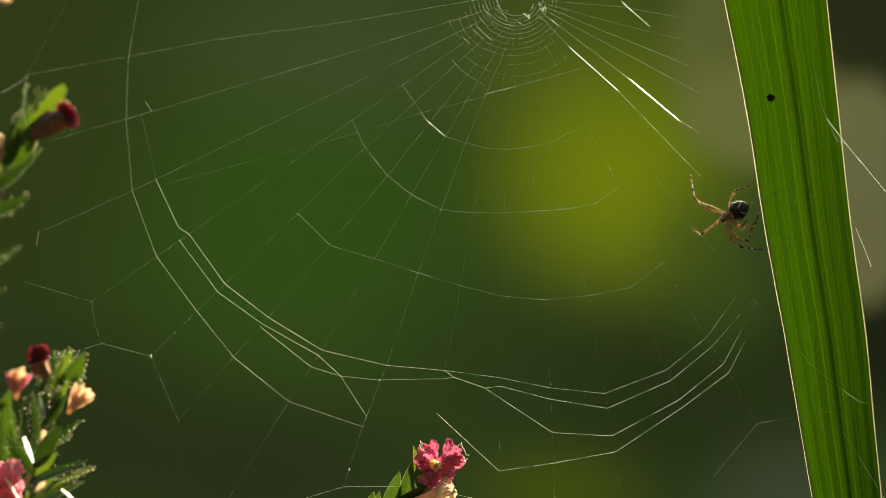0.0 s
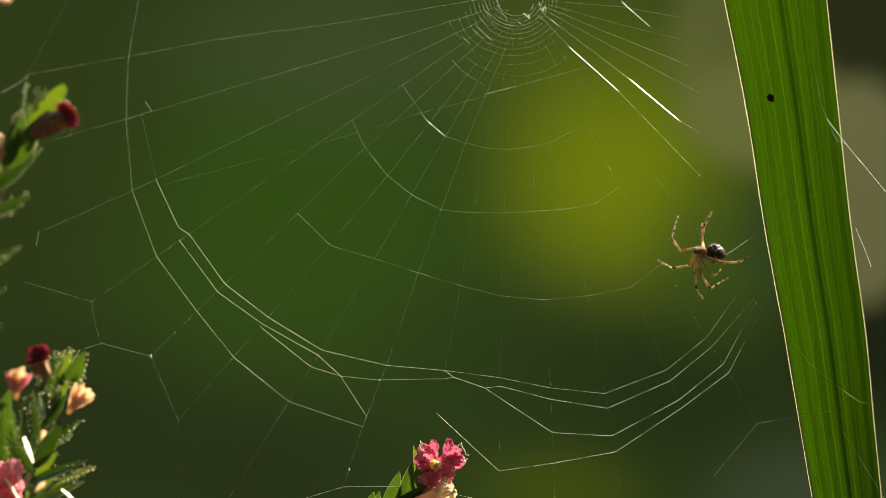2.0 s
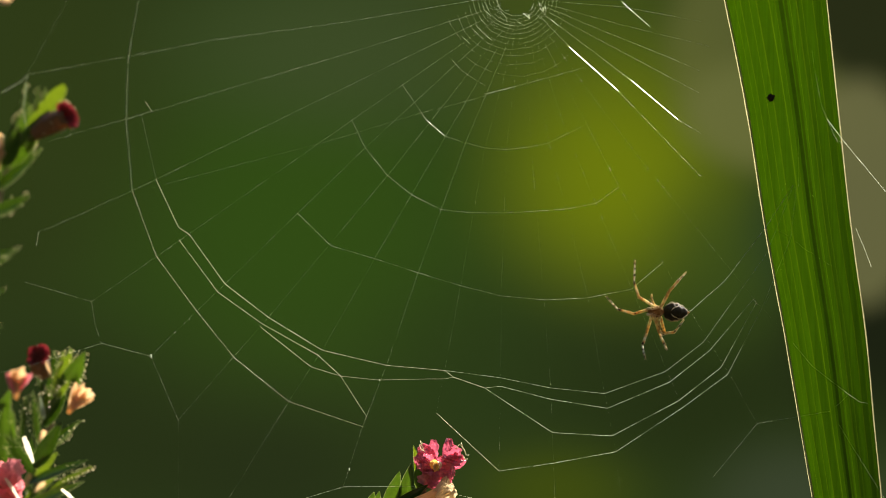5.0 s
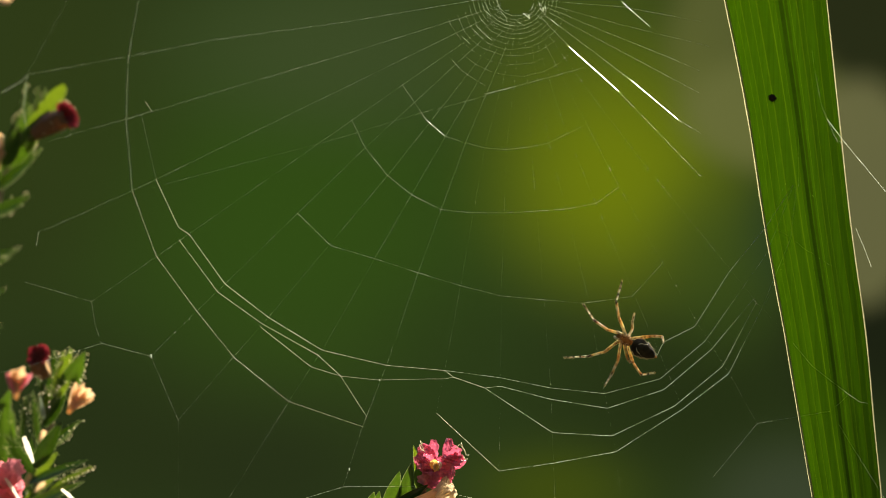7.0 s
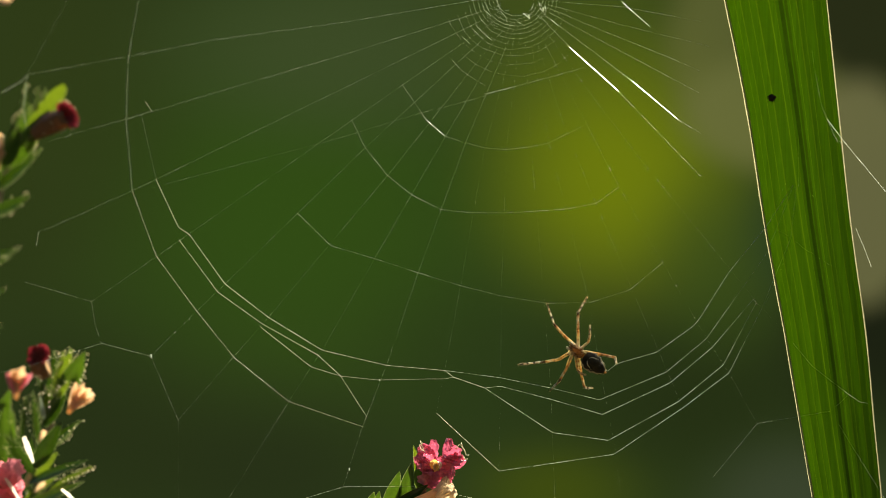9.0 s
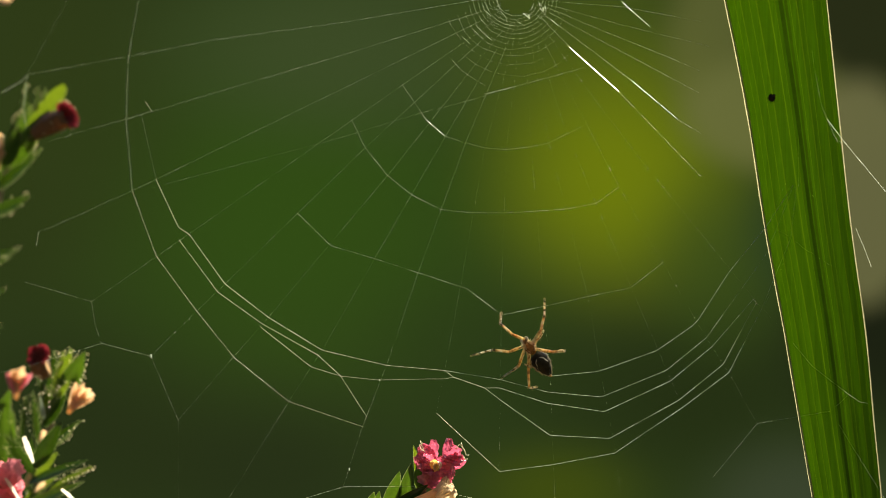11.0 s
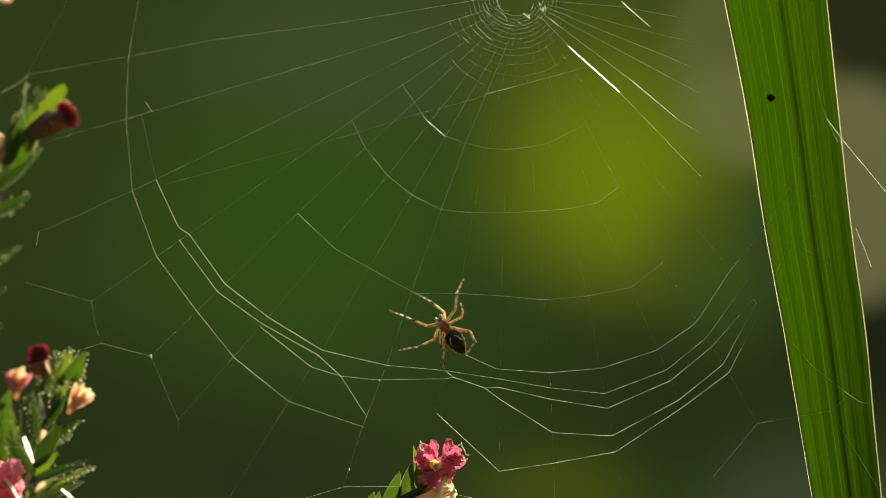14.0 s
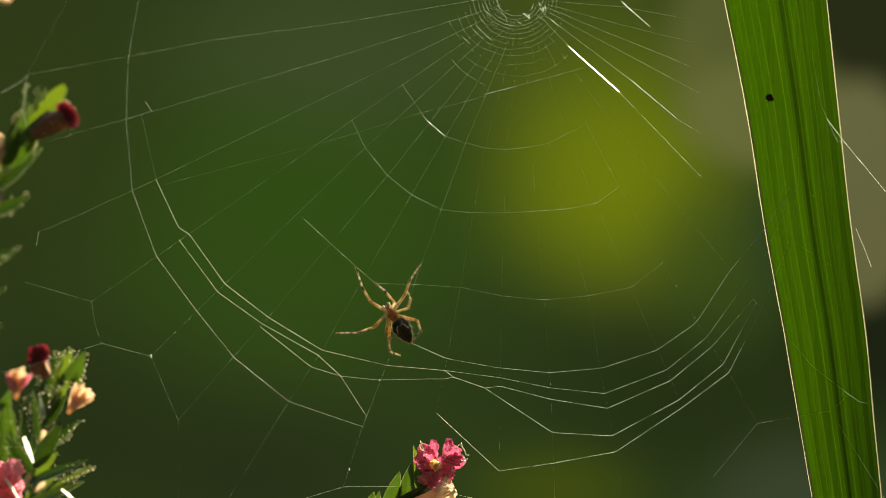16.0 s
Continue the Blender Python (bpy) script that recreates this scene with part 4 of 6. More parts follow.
def calyx(parent, base, mouth, r0, r1, deep, material, name="flower", label="", seed=2, ribs=6, deep_tip=None):
    """The ribbed tube that carries a flower."""
    a, b = spot(base, deep), spot(mouth, deep if deep_tip is None else deep_tip)
    root = parent.matrix_basis.translation
    long = (b - a).length
    bm = bmesh.new()
    rows = []
    for j in range(13):
        s = j / 12
        row = []
        for k in range(24):
            t = math.tau * k / 24
            r = (r0 + (r1 - r0) * s + 0.22 * r1 * math.sin(math.pi * s) ** 2) * (1 + 0.07 * math.cos(ribs * t)) * MM
            z = s * long + (0.10 * r1 * math.cos(ribs * t) * MM if j == 12 else 0)
            bend = 0.05 * long * math.sin(math.pi * s)
            row.append(bm.verts.new((r * math.cos(t) + bend, r * math.sin(t), z)))
        rows.append(row)
    inner = [bm.verts.new((v.co.x * 0.86, v.co.y * 0.86, v.co.z - 0.05 * MM)) for v in rows[-1]]
    floor = [bm.verts.new((v.co.x * 0.5, v.co.y * 0.5, long * 0.55)) for v in rows[-1]]
    rows += [inner, floor]
    for p, q in zip(rows, rows[1:]):
        for k in range(24):
            bm.faces.new((p[k], p[(k + 1) % 24], q[(k + 1) % 24], q[k]))
    bm.faces.new(rows[0][::-1])
    bm.faces.new(floor)
    rng = random.Random(seed)
    for h in range(26):
        s, t = rng.uniform(0.05, 1), rng.uniform(0, math.tau)
        r = (r0 + (r1 - r0) * s + 0.22 * r1 * math.sin(math.pi * s) ** 2) * MM
        p = Vector((r * math.cos(t), r * math.sin(t), s * long))
        tube(bm, [p, p + Vector((math.cos(t), math.sin(t), 0.4)) * rng.uniform(0.25, 0.6) * MM], [0.05 * MM, 0.02 * MM], 3)
    return part(name, bm, material, parent, label, at=Matrix.Translation(-root) @ aim(a, b, (0.2, -1, 0.1)))


def trumpet(parent, base, mouth, r0, r1, deep, material, label, seed, flare=1.5, lobes=6, deep_tip=None, ragged=1.0):
    """A faded corolla: a thin tube that widens into a ragged lobed mouth."""
    a, b = spot(base, deep), spot(mouth, deep if deep_tip is None else deep_tip)
    root = parent.matrix_basis.translation
    long = (b - a).length
    shift = Vector((seed * 3.1, seed * 1.7, 0))
    bm = bmesh.new()
    rows = []
    for j in range(19):
        s = j / 18
        lip = max(0.0, (s - 0.68) / 0.32)
        row = []
        for k in range(48):
            t = math.tau * k / 48
            wave = 0.5 + 0.5 * math.cos(lobes * t + seed)
            wob = noise.noise(Vector((2.2 * math.cos(t), 2.2 * math.sin(t), 2.5 * s)) + shift)
            crumb = noise.noise(Vector((6 * math.cos(t), 6 * math.sin(t), 6 * s)) + shift)
            r = (r0 + (r1 - r0) * s ** 1.2 + (flare - 1) * r1 * lip ** 1.6 * (0.4 + 0.8 * wave)) * MM
            r *= 1 + 0.05 * math.cos(lobes * t + seed) * (1 - lip) + ragged * (0.22 * wob + 0.12 * crumb) * (0.2 + lip)
            z = long * (s * 0.92 + 0.02) + lip * ragged * (0.9 * r1 * MM * (0.5 * wave + 0.5 * wob) + 0.3 * r1 * MM * crumb)
            row.append(bm.verts.new((r * math.cos(t), r * math.sin(t), z)))
        rows.append(row)
    for p, q in zip(rows, rows[1:]):
        for k in range(48):
            bm.faces.new((p[k], p[(k + 1) % 48], q[(k + 1) % 48], q[k]))
    bm.faces.new(rows[0][::-1])
    return part("flower", bm, material, parent, label, at=Matrix.Translation(-root) @ aim(a, b, (0.2, -1, 0.1)))


def faded_flower(parent, base, mouth, r, spread, deep, label, seed, lobes=7, blush=1.1):
    """A withered flower: a short tube and ragged lobes that stand apart."""
    rng = random.Random(seed)
    f = trumpet(parent, base, mouth, 0.45 * r, 0.95 * r, deep, PEACH, label, seed, 1.1, 5, deep - 2, 0.9)
    way = (Vector(mouth) - Vector(base)).normalized()
    side = Vector((-way.y, way.x))
    for i in range(lobes):
        u = 2 * i / (lobes - 1) - 1
        start = Vector(base).lerp(Vector(mouth), rng.uniform(0.15, 0.45)) + side * u * r * 0.45
        tip = Vector(mouth) + side * u * 1.2 * spread + way * (1.3 - 1.1 * u * u + rng.uniform(-0.6, 0.6))
        petal(f, tuple(start), tuple(tip), 0.5 * spread * rng.uniform(0.8, 1.2), deep - 2 + rng.uniform(-1.2, 0.2), ROSE if abs(u) > blush else (FADED if i % 5 == 2 else PEACH), 300 + seed * 10 + i,
              curl=rng.uniform(-0.15, 0.15), cup=rng.uniform(-0.6, 0.6), ruffle=0.30, lean=(rng.uniform(-0.6, 0.6), -1, rng.uniform(-0.2, 0.5)),
              deep_tip=deep - 2.5 + rng.uniform(-1.5, 0.8))
    return f


def stem(parent, pts, r, deep, seed=1):
    """A hairy woody stalk from the soil to its tip."""
    root = parent.matrix_basis.translation
    path = [spot(p, deep) - root for p in pts]
    foot = path[0] + root
    dense = [Vector((foot.x * 0.9, foot.y + 0.01, -0.012)) - root, Vector((foot.x * 0.95, foot.y + 0.004, foot.z * 0.5)) - root] + path
    bm = bmesh.new()
    tube(bm, dense, [r * MM * (1.5 - 0.9 * i / (len(dense) - 1)) for i in range(len(dense))], 8)
    rng = random.Random(seed)
    for h in range(70):
        i = rng.randrange(len(path) - 1)
        p = path[i].lerp(path[i + 1], rng.random())
        t = rng.uniform(0, math.tau)
        d = Vector((math.cos(t), -abs(math.sin(t)), rng.uniform(-0.2, 0.5))).normalized()
        q = p + d * (r + rng.uniform(0.3, 0.9)) * MM
        tube(bm, [p, q], [0.05 * MM, 0.02 * MM], 3)
        if h % 2:
            ball(bm, q, (0.10 * MM,) * 3, 6, 4)
    return part("stem", bm, STEM, parent)


def sprig(label, foot, deep):
    return thing("flowering_sprig", label, "flowering plant", at=Matrix.Translation(spot(foot, deep)), group="flowering sprigs round the web")


def make_centre_sprig():
    D = 3.0
    s = sprig("small shrub sprig with crumpled pink flower and green leaves", (-3.9, -44.4), D)
    stem(s, [(-4.2, -53.9), (-4, -45.9), (-3.2, -42.1), (-1.6, -40.4)], 0.55, D + 1)
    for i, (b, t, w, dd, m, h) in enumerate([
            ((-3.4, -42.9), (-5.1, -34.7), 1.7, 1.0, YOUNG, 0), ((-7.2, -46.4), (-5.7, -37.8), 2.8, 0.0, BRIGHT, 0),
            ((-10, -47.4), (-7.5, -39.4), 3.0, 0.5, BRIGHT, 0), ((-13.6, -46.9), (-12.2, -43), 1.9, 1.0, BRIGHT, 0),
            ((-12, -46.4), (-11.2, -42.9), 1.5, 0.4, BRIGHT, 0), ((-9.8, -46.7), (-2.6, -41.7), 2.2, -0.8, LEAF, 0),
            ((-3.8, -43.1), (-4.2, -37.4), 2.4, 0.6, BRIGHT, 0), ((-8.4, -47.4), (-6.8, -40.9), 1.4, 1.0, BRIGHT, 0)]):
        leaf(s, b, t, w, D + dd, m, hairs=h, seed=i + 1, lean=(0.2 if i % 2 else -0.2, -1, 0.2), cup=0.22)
    f = calyx(s, (-2.6, -42.1), (-1, -38.7), 0.8, 1.6, D + 1, WINE, label="crumpled bright pink flower", seed=4)
    # base, tip, width, depth of base and tip, curl
    spread = [
        ((-1.2, -38.9), (-5, -36.5), 2.6, 0.0, -0.6, 0.25), ((-1.6, -38.7), (-4.2, -34.9), 2.4, 0.6, 0.6, 0.15), ((-1.8, -38.5), (-2.1, -33.9), 1.7, 0.8, 0.4, -0.2),
        ((-0.6, -38.9), (0.2, -36.5), 1.8, 0.6, 0.0, 0.2), ((0.6, -38.5), (1.5, -33.7), 1.7, 0.6, 0.3, -0.2), ((0.4, -38.7), (3.1, -34.9), 2.2, 0.4, -0.4, 0.3),
        ((0, -39.1), (3.6, -36.7), 2.6, 0.0, -0.8, 0.25), ((-0.4, -39.5), (2.4, -38.5), 2.6, -0.6, -2.0, 0.3), ((-0.6, -39.3), (1.6, -40.3), 2.8, -0.4, -1.8, -0.2),
        ((-1, -39.3), (-0.2, -42.5), 3.6, -0.6, -1.6, -0.3), ((-1.4, -39.3), (-2.6, -41.9), 3.2, -0.4, -1.4, -0.3), ((-1.6, -39.1), (-4, -39.9), 2.8, 0.0, -1.6, 0.25),
        ((-1.8, -38.9), (-3.8, -37.7), 2.2, -0.8, -2.2, 0.4), ((0.2, -37.7), (1.3, -35.9), 1.8, -1.6, -2.4, 0.5), ((-2.2, -38.1), (-2.8, -35.9), 1.6, -1.2, -2.0, 0.4),
        ((0.8, -38.1), (3.2, -36.7), 1.8, -1.4, -2.4, -0.4)]
    for i, (b, t, w, d0, d1, bend) in enumerate(spread):
        petal(f, b, t, w, D + d0, PINK, 20 + i, curl=bend, cup=0.5 if i % 2 else -0.4, ruffle=0.5, deep_tip=D + d1,
              lean=(0.5 * math.sin(i * 2.1), -1, 0.5 * math.cos(i * 1.7)))
    for i, (b, t, w, m) in enumerate([((-1.8, -38.9), (-1.6, -37.1), 1.2, YOLK), ((-1.2, -39.1), (-0.8, -37.4), 1.3, CREAM), ((-1.6, -39.3), (-0.5, -38.5), 1.1, YOLK),
                                      ((-1.2, -39.1), (-2, -38.1), 1.0, CREAM)]):
        petal(f, b, t, w, D - 2.6, m, 180 + i, curl=0.3, cup=0.6, ruffle=0.3, lean=(0.2, -1, 0.8), deep_tip=D - 3.0, name="throat_lobe")
    for pts in ([(-3.2, -35.9), (-3.9, -35.4), (-4.2, -34.7), (-3.6, -34.4)], [(2.2, -35.4), (2.9, -34.6), (3.5, -34.9), (3.2, -34.3)], [(3.1, -34.7), (3.8, -35.6), (4.1, -36.5), (4.6, -36.5)], [(3.6, -36.7), (4, -37.3), (4.4, -37.1)],
                [(-3.4, -35.5), (-3.8, -34.7), (-4, -33.9)]):
        bm = bmesh.new()
        tube(bm, [spot(p, D - 2.6) for p in pts], [0.09 * MM] * (len(pts) - 1) + [0.13 * MM], 5)
        part("stamen", bm, CREAM, f, "pale curled stamen", at=f.matrix_basis.inverted() @ Matrix.Translation(-s.matrix_basis.translation))
    t = trumpet(s, (-7.0, -46.6), (0.2, -43.4), 1.5, 1.5, D - 2.5, PEACH, "faded peach flower with a ragged cream mouth", 7, 1.15, 5, ragged=0.7)
    for i, (b, e, w, dd) in enumerate([((-1.4, -43.4), (0.9, -40.4), 1.5, 0.2), ((-0.8, -43.8), (1.9, -41.6), 1.5, -0.6), ((-0.6, -44.4), (2.5, -43.0), 1.6, -1.2),
                                       ((-1.2, -44.0), (1.2, -41.9), 1.3, -1.6), ((-0.8, -44.8), (2.2, -44.6), 1.8, -1.4)]):
        petal(t, b, e, w, D - 3.5 + dd, FADED, 190 + i, curl=0.1, cup=0.5 if i % 2 else -0.5, ruffle=0.5, lean=(0.4 * math.sin(i * 2), -1, 0.4), deep_tip=D - 4.2 + dd, name="torn_lobe")


def make_lower_sprig():
    D = 54.0
    s = sprig("shrub sprig with peach and dark red flowers and hairy leaves", (-72.4, -45.9), D)
    stem(s, [(-74.4, -55.9), (-72.4, -45.9), (-70.9, -37.9), (-69.2, -29.9), (-67.9, -22.9), (-67.2, -19.9)], 0.7, D + 1, 2)
    rows = [
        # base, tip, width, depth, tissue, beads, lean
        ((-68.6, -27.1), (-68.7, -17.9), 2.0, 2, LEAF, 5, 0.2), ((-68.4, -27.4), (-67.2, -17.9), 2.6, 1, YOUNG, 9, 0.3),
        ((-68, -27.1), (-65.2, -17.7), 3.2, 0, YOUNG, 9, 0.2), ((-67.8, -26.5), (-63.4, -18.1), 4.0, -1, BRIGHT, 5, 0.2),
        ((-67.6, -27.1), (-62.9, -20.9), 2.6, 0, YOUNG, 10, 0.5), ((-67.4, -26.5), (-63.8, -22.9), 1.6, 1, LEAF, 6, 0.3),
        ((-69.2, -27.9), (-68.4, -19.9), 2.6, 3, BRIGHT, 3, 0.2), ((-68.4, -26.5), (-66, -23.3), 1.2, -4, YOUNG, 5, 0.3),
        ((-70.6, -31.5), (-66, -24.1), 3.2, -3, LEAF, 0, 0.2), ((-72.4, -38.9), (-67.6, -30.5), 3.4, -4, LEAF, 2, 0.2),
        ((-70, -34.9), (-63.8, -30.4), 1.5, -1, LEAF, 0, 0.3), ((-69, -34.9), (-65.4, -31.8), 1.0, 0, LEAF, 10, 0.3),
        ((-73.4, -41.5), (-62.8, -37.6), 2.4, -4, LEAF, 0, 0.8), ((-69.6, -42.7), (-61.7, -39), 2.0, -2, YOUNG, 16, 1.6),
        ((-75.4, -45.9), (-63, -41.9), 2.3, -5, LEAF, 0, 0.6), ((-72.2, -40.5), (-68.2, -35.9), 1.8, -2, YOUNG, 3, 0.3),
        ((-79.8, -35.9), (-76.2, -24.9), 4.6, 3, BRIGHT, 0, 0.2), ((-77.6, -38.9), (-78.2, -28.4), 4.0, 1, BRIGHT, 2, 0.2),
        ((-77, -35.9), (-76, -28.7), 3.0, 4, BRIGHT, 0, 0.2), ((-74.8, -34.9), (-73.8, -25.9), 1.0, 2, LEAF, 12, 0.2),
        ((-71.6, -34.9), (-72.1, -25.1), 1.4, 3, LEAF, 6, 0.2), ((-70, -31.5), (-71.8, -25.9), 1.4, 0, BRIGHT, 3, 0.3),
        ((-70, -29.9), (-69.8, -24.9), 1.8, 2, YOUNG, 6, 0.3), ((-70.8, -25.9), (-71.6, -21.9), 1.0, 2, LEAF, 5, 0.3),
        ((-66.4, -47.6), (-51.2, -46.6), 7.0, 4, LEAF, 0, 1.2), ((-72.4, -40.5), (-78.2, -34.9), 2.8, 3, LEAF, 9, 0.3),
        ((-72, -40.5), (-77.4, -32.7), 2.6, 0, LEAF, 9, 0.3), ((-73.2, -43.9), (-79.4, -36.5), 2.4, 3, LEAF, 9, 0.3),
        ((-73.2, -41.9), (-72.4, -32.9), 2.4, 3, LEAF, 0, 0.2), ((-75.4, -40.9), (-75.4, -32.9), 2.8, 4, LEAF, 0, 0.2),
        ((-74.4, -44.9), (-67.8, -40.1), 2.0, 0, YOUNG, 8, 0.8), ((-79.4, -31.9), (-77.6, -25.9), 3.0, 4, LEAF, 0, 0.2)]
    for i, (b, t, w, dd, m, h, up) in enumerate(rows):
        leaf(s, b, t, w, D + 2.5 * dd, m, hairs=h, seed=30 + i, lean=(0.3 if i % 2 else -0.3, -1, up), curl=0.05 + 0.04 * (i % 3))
    f = calyx(s, (-70.2, -22.9), (-71.8, -19.1), 0.9, 1.9, D + 1, PURPLE, label="dark red closed flower bud", seed=3)
    for i, (b, t, w) in enumerate([((-71.8, -19.9), (-72.6, -17.2), 2.2), ((-71.4, -19.9), (-70.4, -16.9), 2.2), ((-71.8, -20.1), (-73.5, -19.1), 2.0), ((-71.6, -19.9), (-71.6, -17.2), 2.2), ((-71.2, -20.1), (-70, -18.1), 1.6)]):
        petal(f, b, t, w, D - 1, WINE, 70 + i, ruffle=0.4)
    petal(f, (-70.4, -19.9), (-69.5, -22.2), 0.45, D - 4, PEACH, 77, ruffle=0.1, name="sepal")
    faded_flower(s, (-66.4, -29.1), (-63.7, -25.6), 1.0, 1.7, D - 8, "faded peach flower", 5, 12)
    faded_flower(s, (-75.6, -26.6), (-75.1, -22.4), 1.0, 1.7, D + 16, "faded peach pink flower", 6, 12, 0.8)
    h = calyx(s, (-75.4, -45.9), (-77, -42.1), 0.8, 1.8, D - 25, ROSE, label="open pink flower", seed=8)
    for i, (b, t, w) in enumerate([((-77.4, -42.5), (-76.8, -37.1), 4.0), ((-77.2, -42.7), (-74.4, -40.9), 3.4), ((-77.6, -42.5), (-79.6, -38.1), 3.6), ((-77.4, -42.9), (-75, -44.7), 2.6), ((-77.2, -42.9), (-79, -44.9), 4.0)]):
        petal(h, b, t, w, D - 27, ROSE, 100 + i, ruffle=0.3, lean=SUN_TO)
    # first and last are white sun glints put in as cream sheets; middle is a petal
    for i, (b, t, w) in enumerate([((-72.6, -37.9), (-74.8, -33.5), 1.5), ((-65.2, -44.5), (-67.8, -42.8), 0.9), ((-74.8, -44.7), (-78, -40.9), 1.0)]):
        petal(s, b, t, w, D - 29, CREAM, 110 + i, ruffle=0.12, lean=SUN_TO, name="fallen_petal")
    leaf(s, (-70.6, -30.2), (-71.6, -25.6), 0.9, D - 14, SHINE, seed=90, lean=(0.4, -1, 0.5))
    # rows of sticky beads on the hairs of stalk and leaves: first, last, count, size
    rng = random.Random(21)
    drops = bmesh.new()
    for a, b, count, big in [((-74.0, -28.4), (-73.0, -32.5), 5, 0.19), ((-71.8, -25.5), (-69.6, -25.7), 3, 0.17), ((-67.8, -33.7), (-63.9, -30.5), 6, 0.17),
                             ((-62.8, -19.9), (-64.4, -24.1), 6, 0.18), ((-67.1, -41.2), (-62.0, -39.0), 9, 0.17), ((-77.9, -34.9), (-75.6, -35.2), 3, 0.17),
                             ((-77.8, -37.1), (-76.2, -37.1), 3, 0.16), ((-71.4, -22.6), (-70.9, -23.3), 2, 0.18), ((-69.7, -25.9), (-69.6, -28.1), 3, 0.16),
                             ((-68.6, -38.4), (-63.4, -37.9), 4, 0.13), ((-69.4, -19.2), (-68.0, -18.6), 3, 0.17), ((-66.0, -18.3), (-64.6, -18.0), 3, 0.17)]:
        for k in range(count):
            f = (k + rng.uniform(-0.3, 0.3)) / max(1, count - 1)
            p = Vector(a).lerp(Vector(b), f) + Vector((rng.uniform(-0.15, 0.15), rng.uniform(-0.15, 0.15)))
            bead(drops, spot(tuple(p), D - 16), big * rng.uniform(0.55, 1.05) * MM)
    part("bead_fringe", drops, DEW, s, "sticky golden beads", at=Matrix.Translation(-s.matrix_basis.translation))
    for i, (b, t, w) in enumerate([((-71.4, -34.5), (-70.4, -32.1), 1.1), ((-72.2, -43.1), (-70.4, -41.3), 0.9), ((-73.8, -42.1), (-73, -39.7), 0.9)]):
        petal(s, b, t, w, D - 2, PEACH, 120 + i, ruffle=0.2, name="flower_bud")


def make_upper_sprig():
    D = 76.0
    s = sprig("shrub sprig with dark red bud and bright young leaves", (-81.4, -7.9), D)
    stem(s, [(-84.4, -31.9), (-82.4, -17.9), (-80.6, -1.9), (-78.2, 11.1), (-75.4, 17.3), (-73.6, 20.1)], 0.7, D + 1, 5)
    rows = [
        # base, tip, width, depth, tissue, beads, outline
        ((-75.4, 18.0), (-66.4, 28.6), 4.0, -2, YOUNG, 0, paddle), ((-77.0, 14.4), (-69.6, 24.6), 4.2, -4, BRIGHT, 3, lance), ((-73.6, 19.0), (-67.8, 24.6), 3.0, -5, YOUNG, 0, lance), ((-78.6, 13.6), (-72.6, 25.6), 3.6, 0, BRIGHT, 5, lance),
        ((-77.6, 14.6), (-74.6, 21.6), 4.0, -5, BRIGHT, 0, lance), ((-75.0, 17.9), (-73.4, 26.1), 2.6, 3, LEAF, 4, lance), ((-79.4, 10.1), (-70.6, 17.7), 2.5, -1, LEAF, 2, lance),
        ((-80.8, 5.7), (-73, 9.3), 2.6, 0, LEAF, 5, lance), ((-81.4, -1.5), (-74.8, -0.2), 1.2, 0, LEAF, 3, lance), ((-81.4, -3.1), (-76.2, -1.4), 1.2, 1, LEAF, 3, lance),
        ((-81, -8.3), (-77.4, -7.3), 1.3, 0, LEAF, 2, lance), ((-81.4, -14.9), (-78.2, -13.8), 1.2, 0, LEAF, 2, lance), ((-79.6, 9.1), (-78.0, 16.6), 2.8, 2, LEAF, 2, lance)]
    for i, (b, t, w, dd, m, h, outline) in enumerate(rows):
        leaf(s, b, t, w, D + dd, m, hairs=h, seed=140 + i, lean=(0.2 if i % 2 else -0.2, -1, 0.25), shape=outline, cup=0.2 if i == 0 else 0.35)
    for i, (b, t, w, h) in enumerate([((-73.8, 16.9), (-72.0, 20.1), 1.2, 16), ((-74.0, 22.1), (-73.9, 29.6), 0.7, 5), ((-72, 24.1), (-71.6, 28.9), 0.6, 2), ((-70.8, 26.1), (-70.4, 28.6), 0.6, 2),
                                      ((-76.8, 20.1), (-74.8, 23.9), 0.9, 3)]):
        leaf(s, b, t, w, D - 5, YOUNG if i == 0 else LEAF, hairs=h, seed=240 + i, lean=(0.2, -1, 0.3))
    f = calyx(s, (-72.6, 20.2), (-66.6, 23.3), 1.3, 1.9, D - 7, PURPLE, label="brown-red flower with a crimson mouth", seed=9, deep_tip=D - 8)
    tips = [((-67.9, 25.9), 1.7), ((-66.8, 26.2), 1.8), ((-65.5, 25.2), 1.9), ((-64.7, 23.9), 1.9), ((-64.4, 22.7), 1.8), ((-64.6, 21.6), 1.6)]
    for i, (t, w) in enumerate(tips):
        petal(f, (-67.4 + 0.12 * i, 23.9 - 0.2 * i), t, w, D - 8, WINE, 150 + i, curl=0.05, ruffle=0.25, lean=(0.3, -1, 0.2), deep_tip=D - 9)
    rng = random.Random(12)
    drops = bmesh.new()
    for x, z in ((-67.7, 26.2), (-66.7, 26.3), (-66.2, 25.9), (-65.2, 24.9), (-68.8, 21.3), (-66.9, 21.1), (-70.6, 20.4), (-65.6, 21.2), (-69.3, 22.3)):
        bead(drops, spot((x, z), D - 10), rng.uniform(0.13, 0.20) * MM)
    part("bead_fringe", drops, DEW, f, "sticky golden beads", at=f.matrix_basis.inverted() @ Matrix.Translation(-s.matrix_basis.translation))
    g = calyx(s, (-81.8, 12.1), (-80.0, 15.6), 0.8, 1.8, D - 4, PEACH, label="faded peach flower", seed=10)
